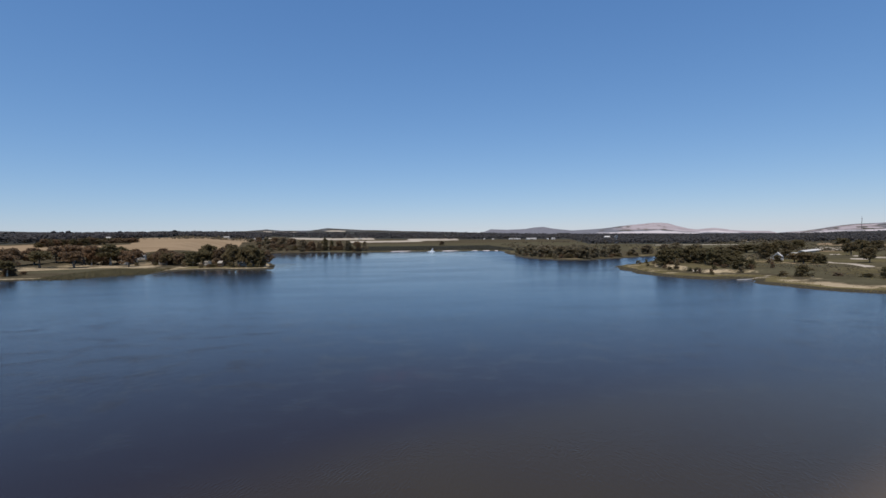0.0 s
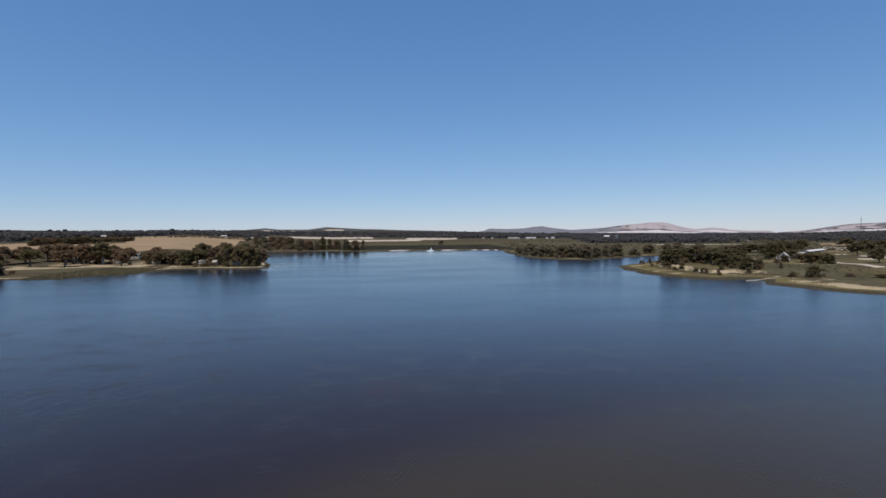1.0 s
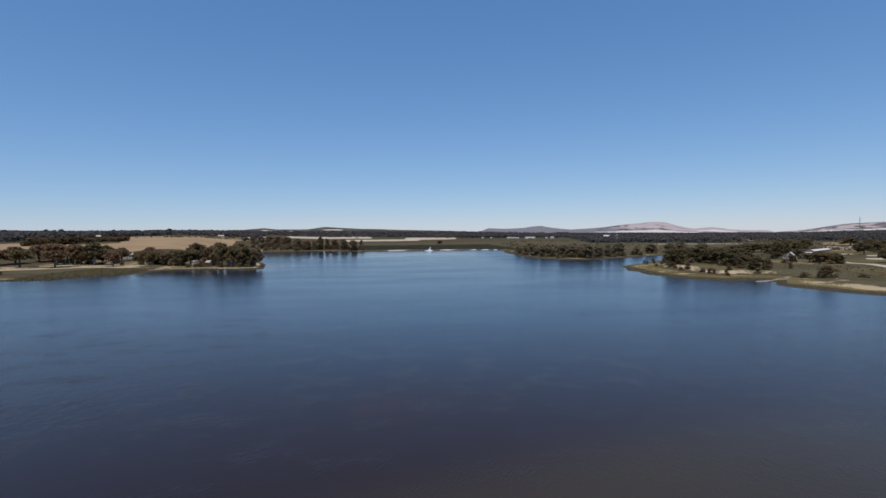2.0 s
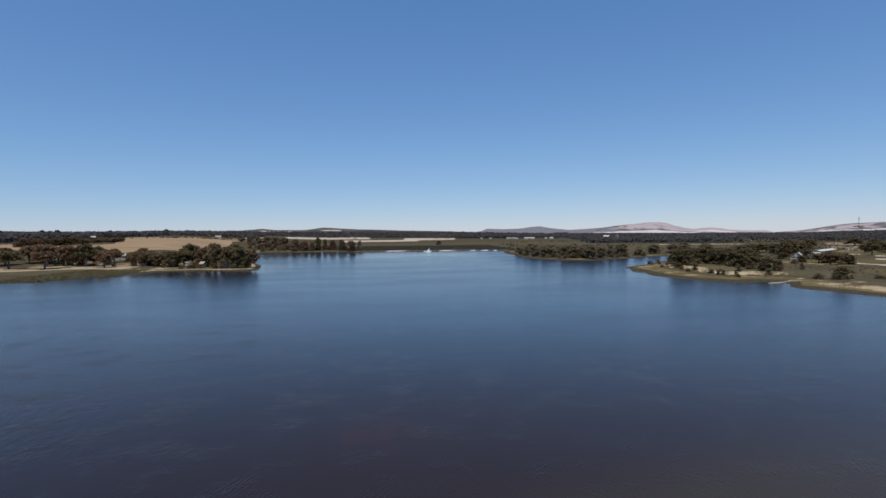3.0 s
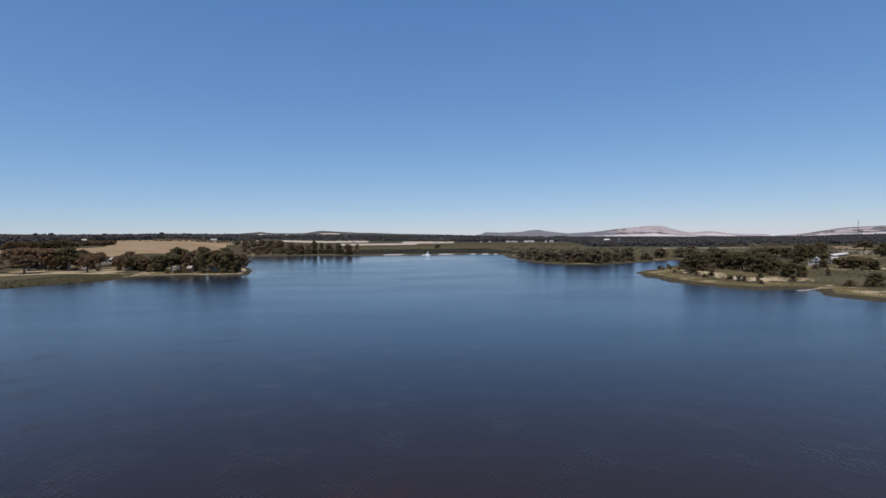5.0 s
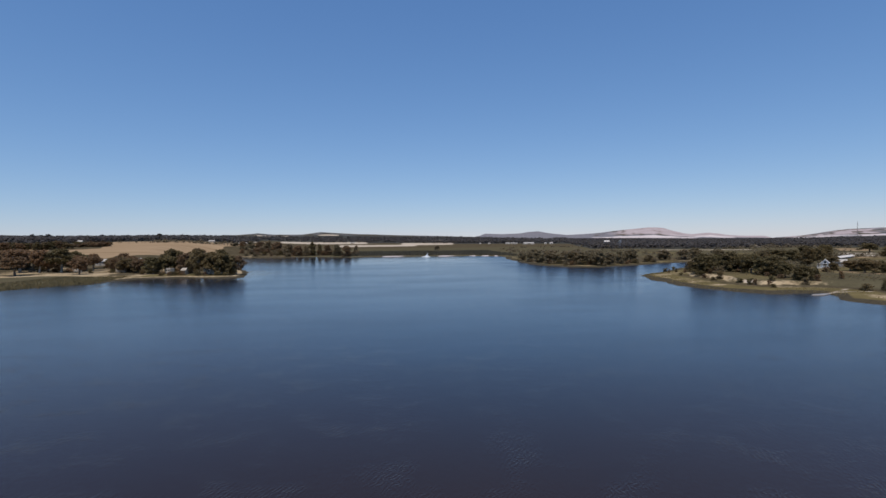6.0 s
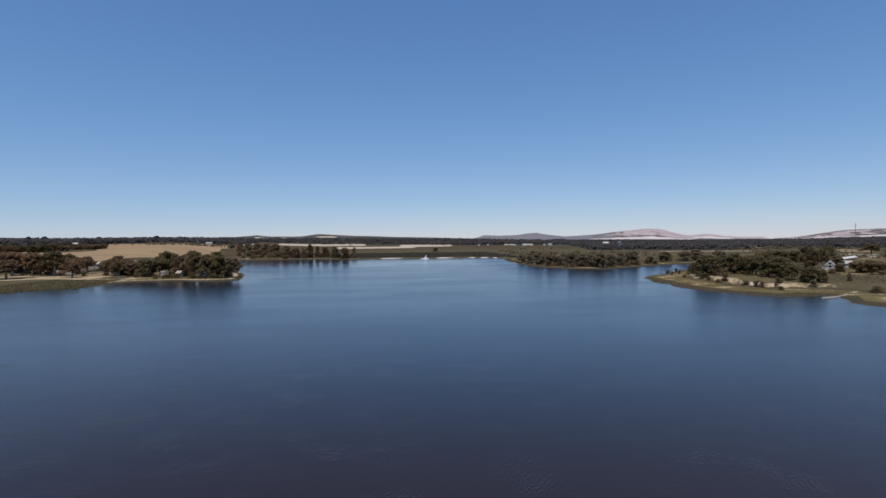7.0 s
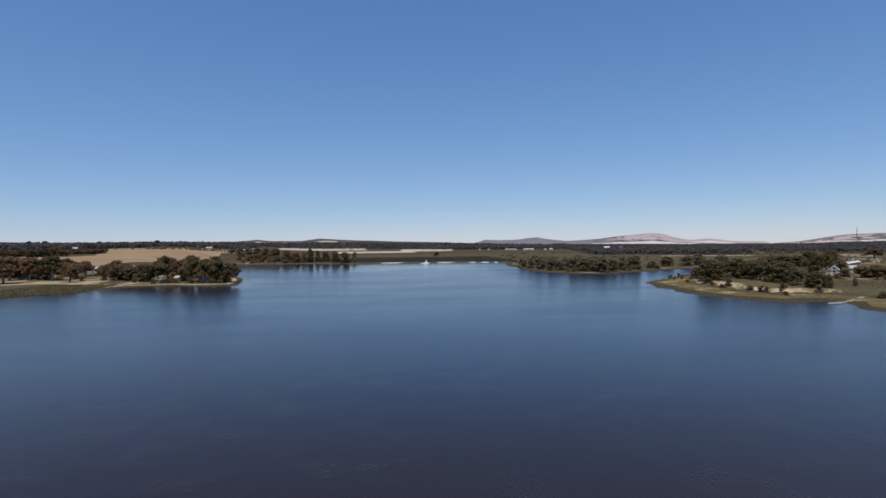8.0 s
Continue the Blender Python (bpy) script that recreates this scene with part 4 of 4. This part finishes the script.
def margins():
    rng = np.random.default_rng(21)
    # reeds in the shallow western bay and along the far shore
    x, y = rng.uniform(-160, -90, 30000), rng.uniform(205, 270, 30000)
    d = from_shore(x, y)
    k = (d > -2.0) & (y < 262) & (x < -99) & (x > -128) & (rng.uniform(0, 1, len(x)) < np.where(d < 9, 1.0, 0.45))
    x, y, d = x[k], y[k], d[k]
    blades("reeds", x, y, np.maximum(land(x, y, d), 0.0), rng.uniform(0.2, 0.55, len(x)), rng.uniform(0.10, 0.24, len(x)), M_REED, "low dark green reeds in the shallow bay", "reeds")
    x, y = rng.uniform(-30, 110, 60000), rng.uniform(440, 620, 60000)
    d = from_shore(x, y)
    k = (d > 6) & (d < 110) & (rng.uniform(0, 1, len(x)) < 0.35)
    x, y, d = x[k], y[k], d[k]
    blades("rushes", x, y, np.maximum(land(x, y, d), 0.0), rng.uniform(0.8, 2.0, len(x)), rng.uniform(0.2, 0.6, len(x)), M_RUSH, "brown green rushes along the far shore", "rushes")
    # tufts of grass along the eastern banks
    x, y = rng.uniform(84, 190, 60000), rng.uniform(100, 300, 60000)
    d = from_shore(x, y)
    k = (d > 0.4) & (d < 40) & ((d < 8) | (d > 27)) & (lumps(x, y, 6, 31) > rng.uniform(-0.5, 0.8, len(x)))
    x, y, d = x[k], y[k], d[k]
    blades("grass", x, y, land(x, y, d), rng.uniform(0.12, 0.35, len(x)), rng.uniform(0.06, 0.14, len(x)), M_GRASS, "dry yellow grass tufts on the banks", "grass")


margins()


# ---- buildings ----
def placed(name, x, y, turn, label, category, group=""):
    ob = new(name)
    ob.matrix_basis = pose(x, y, ground_at(x, y), 0, 0, turn)
    return tagged(ob, label, category, group)


def gable_roof(w, d, eave, ridge, over, thick):
    bm = bmesh.new()
    xs = (-w / 2 - over, w / 2 + over)
    drop = (ridge - eave) * over / (d / 2)
    for s in (-1, 1):
        pts = [(0, ridge), (s * (d / 2 + over), eave - drop)]
        vs = []
        for x in xs:
            for (y, z) in pts:
                vs.append(bm.verts.new((x, y, z)))
                vs.append(bm.verts.new((x, y, z + thick)))
        a = vs
        for q in ((0, 2, 6, 4), (1, 5, 7, 3), (0, 1, 3, 2), (4, 6, 7, 5), (2, 3, 7, 6), (0, 4, 5, 1)):
            bm.faces.new([a[i] for i in q])
    bmesh.ops.recalc_face_normals(bm, faces=bm.faces)
    return bm


def gable_walls(w, d, eave, ridge):
    bm = bmesh.new()
    prof = [(-d / 2, -0.4), (d / 2, -0.4), (d / 2, eave), (0, ridge), (-d / 2, eave)]
    l = [bm.verts.new((-w / 2, y, z)) for y, z in prof]
    r = [bm.verts.new((w / 2, y, z)) for y, z in prof]
    bm.faces.new(l[::-1])
    bm.faces.new(r)
    for i in range(5):
        j = (i + 1) % 5
        bm.faces.new((l[i], l[j], r[j], r[i]))
    bmesh.ops.recalc_face_normals(bm, faces=bm.faces)
    return bm


def house(name, x, y, turn, w, d, eave, ridge, wall, roof, label, category="house", group="", windows=2, shed=False):
    ob = placed(name, x, y, turn, label, category, group)
    part("wall", gable_walls(w, d, eave, ridge), wall, ob)
    part("roof", gable_roof(w, d, eave, ridge, 0.35, 0.09), roof, ob)
    front = -d / 2
    if shed:
        boxes("door", [(-w * 0.16, w * 0.16, front - 0.06, front + 0.05, 0, eave * 0.82)], M_GREY_ROOF, ob)
    else:
        boxes("door", [(-0.45, 0.45, front - 0.05, front + 0.05, 0, 2.05)], M_GREY_ROOF, ob)
        for i in range(windows):
            cx = (-1 if i % 2 else 1) * w * (0.30 if i < 2 else 0.16)
            win = boxes("window", [(cx - 0.62, cx + 0.62, front - 0.05, front + 0.04, 0.9, 0.98), (cx - 0.62, cx + 0.62, front - 0.05, front + 0.04, 1.92, 2.0),
                                   (cx - 0.62, cx - 0.54, front - 0.05, front + 0.04, 0.98, 1.92), (cx + 0.54, cx + 0.62, front - 0.05, front + 0.04, 0.98, 1.92)], M_WHITE, ob)
            boxes("pane", [(cx - 0.54, cx + 0.54, front - 0.02, front + 0.02, 0.98, 1.92)], M_PANE, win)
    return ob


def lake_cottage(x, y):
    """A white gabled cottage with a railed veranda across its lake end (local -x)."""
    ob = house("cottage", x, y, 47, 4.4, 3.0, 2.0, 3.5, M_WHITE, M_PALE_ROOF, "small white gabled cottage with a railed veranda among trees", windows=2)
    boxes("gable_window", [(-2.26, -2.18, -0.4, 0.4, 2.1, 2.75)], M_PANE, ob)
    boxes("veranda_door", [(-2.26, -2.18, -0.45, 0.45, 0.32, 1.75)], M_PANE, ob)
    boxes("veranda_deck", [(-3.7, -2.2, -2.5, 2.5, 0.1, 0.32)], M_CREAM, ob)
    boxes("veranda_roof", [(-3.9, -2.1, -2.55, 2.55, 1.8, 1.9)], M_GREY_ROOF, ob, 0.03)
    for py in (-2.4, -0.8, 0.8, 2.4):
        boxes("post", [(-3.68, -3.56, py - 0.06, py + 0.06, 0.3, 1.82)], M_WHITE, ob)
    boxes("railing", [(-3.66, -3.58, -2.4, 2.4, 1.0, 1.1), (-3.66, -3.58, -2.4, 2.4, 0.42, 0.5)]
          + [(-3.65, -3.59, -2.4 + 0.24 * k, -2.34 + 0.24 * k, 0.45, 1.05) for k in range(20)], M_WHITE, ob)
    return ob


lake_cottage(172.5, 221)
house("long_shed", 252, 297, 36, 34.0, 3.0, 0.9, 1.5, M_ZINC, M_PALE_ROOF, "long low shed with a pale steel roof", "shed", shed=True)
house("garden_shed", 187, 230, -38, 4.4, 3.0, 2.0, 2.9, M_CREAM, M_ZINC, "small cream shed beside the cottage", "shed", shed=True)
house("cottage", -131, 338, -24, 6.4, 4.6, 2.6, 3.9, M_BEIGE, M_ZINC, "beige cottage with a pale roof behind the broad trees")
house("beach_hut", -71.5, 267, -14, 2.6, 2.2, 1.9, 2.6, M_BEIGE, M_GREY_ROOF, "small beige hut under the headland trees", "hut", "beach huts", windows=1)
house("beach_hut", -81.5, 268.5, -20, 1.8, 1.8, 1.9, 2.6, M_BEIGE, M_BEIGE, "narrow beige hut between the headland trees", "hut", "beach huts", windows=1)
house("beach_hut", -66.2, 270, 8, 2.2, 2.2, 1.9, 2.7, M_BEIGE, M_GREY_ROOF, "small beige hut under the headland trees", "hut", "beach huts", windows=1)
house("beach_hut", -149, 338, 10, 5.0, 4.0, 2.4, 3.4, M_BEIGE, M_ZINC, "beige hut at the edge of the mown field", "hut", "beach huts")


def caravan(x, y, turn, long, label):
    ob = placed("caravan", x, y, turn, label, "caravan", "caravans")
    boxes("body", [(-long / 2, long / 2, -1.05, 1.05, 0.45, 2.55)], M_BEIGE, ob, 0.16)
    boxes("skirt", [(-long / 2 + 0.2, long / 2 - 0.2, -0.95, 0.95, 0.3, 0.5)], M_GREY_ROOF, ob)
    for s in (-1, 1):
        rods("wheel", [((0.2, s * 0.8, 0.32), (0.2, s * 1.04, 0.32))], 0.32, M_RUBBER, ob, 12)
    for cx in (-long * 0.28, long * 0.25):
        boxes("window", [(cx - 0.45, cx + 0.45, -1.075, -1.02, 1.35, 1.95)], M_PANE, ob)
    boxes("door", [(-0.3, 0.3, -1.07, -1.03, 0.55, 2.25)], M_BEIGE, ob)
    rods("drawbar", [((long / 2, 0, 0.42), (long / 2 + 1.0, 0, 0.42))], 0.06, M_STEEL, ob)
    rods("jockey_wheel", [((long / 2 + 0.9, 0, -0.1), (long / 2 + 0.9, 0, 0.5))], 0.05, M_STEEL, ob)
    return ob


caravan(-88.5, 271, -34, 3.0, "beige caravan at the edge of the headland trees")
caravan(-117, 290, 20, 4.2, "beige caravan in a sandy gap between gum trees")
caravan(-140, 298, -30, 4.4, "beige caravan standing on the sandy clearing")
for fx, fy, fw, fd, fe, fr in ((287, 1064, 20, 10, 2.0, 3.1), (253, 1100, 8, 6, 1.9, 2.7), (261, 1090, 7, 6, 2.0, 2.8), (266, 1084, 6, 6, 1.8, 2.5), (313, 1036, 3.5, 5, 2.2, 2.9),
                               (326, 1042, 6, 7, 2.5, 3.4), (414, 985, 10, 8, 4.8, 6.8), (206, 1150, 4, 5, 1.4, 2.0), (222, 1134, 4, 5, 1.3, 1.9)):
    house("farm_shed", fx, fy, random.uniform(-12, 6), fw, fd, fe, fr, M_CREAM, M_PALE_ROOF, "distant pale farm shed at the edge of the woods", "shed", "farm sheds", shed=True)
for fx, fy, fw in ((-284, 574, 3.4), (-560, 980, 12), (-430, 1010, 10), (-248, 848, 8), (-207, 860, 12), (-70, 1290, 10), (640, 672, 5)):
    house("farm_house", fx, fy, random.uniform(-25, 25), fw, 6, 2.0, 3.2, M_BEIGE, M_ZINC, "distant pale farm house among dark trees", "house", "farm houses")


# ---- windmill, mast, spray ----
def windmill(x, y):
    ob = placed("windmill", x, y, 20, "pale steel farm windmill on a lattice tower in the scrub", "windmill")
    top, foot, head = 8.2, 1.3, 0.22
    legs = []
    for sx, sy in ((-1, -1), (1, -1), (1, 1), (-1, 1)):
        legs.append(((sx * foot, sy * foot, -0.3), (sx * head, sy * head, top)))
        rods("leg", [legs[-1]], 0.09, M_STEEL, ob)
    at = lambda leg, k: tuple(leg[0][i] + (leg[1][i] - leg[0][i]) * k for i in range(3))
    for k in (0.2, 0.42, 0.62, 0.82):
        rods("brace", [(at(legs[i], k), at(legs[(i + 1) % 4], k)) for i in range(4)], 0.05, M_STEEL, ob)
    wheel = rods("wheel", [((2.0 * math.cos(t), -0.5, top + 2.0 * math.sin(t)), (2.0 * math.cos(t + 0.35), -0.5, top + 2.0 * math.sin(t + 0.35))) for t in np.arange(0, 6.28, 0.349)], 0.09, M_STEEL, ob)
    for t in np.arange(0, 6.28, 0.3491):
        c, s = math.cos(t), math.sin(t)
        v = [(0.8 * c - 0.14 * s, -0.42, top + 0.8 * s + 0.14 * c), (0.8 * c + 0.14 * s, -0.58, top + 0.8 * s - 0.14 * c), (1.95 * c + 0.3 * s, -0.62, top + 1.95 * s - 0.3 * c), (1.95 * c - 0.3 * s, -0.38, top + 1.95 * s + 0.3 * c)]
        v += [(a, b + 0.03, c2) for a, b, c2 in v]
        part("blade", mesh_of("blade", v, [(0, 1, 2, 3), (7, 6, 5, 4), (0, 4, 5, 1), (1, 5, 6, 2), (2, 6, 7, 3), (3, 7, 4, 0)], M_STEEL), M_STEEL, wheel)
    rods("hub", [((0, -0.7, top), (0, 0.6, top))], 0.2, M_STEEL, ob, 8)
    tail = rods("tail", [((0, 0.5, top), (0, 2.6, top + 0.1))], 0.06, M_STEEL, ob)
    boxes("vane", [(-0.02, 0.02, 1.8, 3.2, top - 0.5, top + 0.6)], M_STEEL, tail)
    return ob


windmill(274, 624)


def mast(x, y, high, foot):
    ob = placed("radio_mast", x, y, 10, "tall thin lattice radio mast on the bare hill", "mast")
    tip = foot * 0.35
    legs = []
    for k in range(3):
        t = 2.094 * k
        legs.append(((foot * math.cos(t), foot * math.sin(t), -3), (tip * math.cos(t), tip * math.sin(t), high)))
        rods("leg", [legs[-1]], 0.4, M_DARK_STEEL, ob, 5)
    at = lambda leg, q: tuple(leg[0][i] + (leg[1][i] - leg[0][i]) * q for i in range(3))
    steps = 16
    for j in range(steps):
        q0, q1 = j / steps, (j + 1) / steps
        rods("brace", [(at(legs[i], q0), at(legs[(i + 1) % 3], q1)) for i in range(3)] + [(at(legs[i], q1), at(legs[(i + 1) % 3], q1)) for i in range(3)], 0.18, M_DARK_STEEL, ob, 4)
    rods("antenna", [((0, 0, high), (0, 0, high + 8))], 0.4, M_DARK_STEEL, ob, 6)
    for q in (0.80, 0.9):
        rods("dish", [((2.2, -1.2, high * q), (2.2, -2.0, high * q))], 1.6, M_STEEL, ob, 12)
    return ob


mast(2480, 2587, 62, 2.4)


def fountain(x, y):
    ob = placed("fountain", x, y, 0, "white plume of a fountain on the lake", "fountain")
    ob.location.z = 0.0
    rng = np.random.default_rng(3)
    def drops(n, spread, up):
        h = rng.uniform(0, 1, n) ** 1.5
        rad = spread * (1 - h) ** 1.3 * np.sqrt(rng.uniform(0, 1, n)) + 0.12
        t = rng.uniform(0, 6.283, n)
        p = np.stack([rad * np.cos(t) + 0.9 * h - 0.8 * (1 - h), rad * np.sin(t), up * h + 0.05], 1)
        q = np.array([(1, 0, -0.5), (-0.6, 0.9, -0.5), (-0.6, -0.9, -0.5), (0, 0, 1.1)])
        s = rng.uniform(0.06, 0.2, n)[:, None, None]
        v = (p[:, None] + q[None] * s).reshape(-1, 3)
        f = (np.arange(n)[:, None, None] * 4 + np.array([(0, 2, 1), (0, 1, 3), (1, 2, 3), (2, 0, 3)])[None]).reshape(-1, 3)
        return v.tolist(), f.tolist()
    part("plume", mesh_of("plume", *drops(800, 0.7, 2.9), M_FOAM), M_FOAM, ob)
    part("falling_spray", mesh_of("falling_spray", *drops(1200, 3.6, 0.8), M_FOAM), M_FOAM, ob)
    rods("nozzle", [((0, 0, -0.4), (0, 0, 0.3))], 0.15, M_DARK_STEEL, ob, 8)
    return ob


fountain(37.5, 470)


def sandbar(x, y, turn, long, wide):
    """A low tongue of wet sand with a dark rim, just out of the water."""
    ob = new("sandbar")
    ob.matrix_basis = pose(x, y, 0, 0, 0, turn)
    tagged(ob, "low tongue of pale wet sand in the inlet", "sandbar")
    rng = np.random.default_rng(9)
    for name, grow, top, foot, material in (("rim", 1.0, 0.10, -0.3, M_MUD), ("sand", 0.86, 0.24, 0.05, M_WET_SAND)):
        v, f, n = [], [], 28
        for k in range(n):
            t = 2 * math.pi * k / n
            w = 1 + 0.12 * math.sin(3 * t + 1) + rng.uniform(-0.05, 0.05)
            px, py = long / 2 * grow * math.cos(t) * w, wide / 2 * grow * math.sin(t) * w * (1 - 0.3 * math.cos(t))
            v += [(px, py, foot), (px * 0.9, py * 0.82, top)]
        v.append((0, 0, top + 0.04))
        for k in range(n):
            j = (k + 1) % n
            f += [(2 * k, 2 * j, 2 * j + 1, 2 * k + 1), (2 * k + 1, 2 * j + 1, 2 * n)]
        part(name, mesh_of(name, v, f, material, True), material, ob)
    return ob


sandbar(103.3, 145.0, 20, 7.5, 1.9)
plant("gum_tree", "round", M_LEAF, M_BARK, 12, 152, 195, 3.0, 4.0, "small dark tree in front of the cottage", "paddock trees")
plant("shrub", "shrub", M_LEAF, M_BARK, 13, 116.5, 146.6, 1.6, 4.0, "low dark bush beside the pale creek bed", "shrubs on the bank")
plant("gum_tree", "round", M_LEAF_LIGHT, M_BARK, 14, 68, 697, 6.0, 10.0, "lone dark tree on the rushy far shore", "trees of the far point")
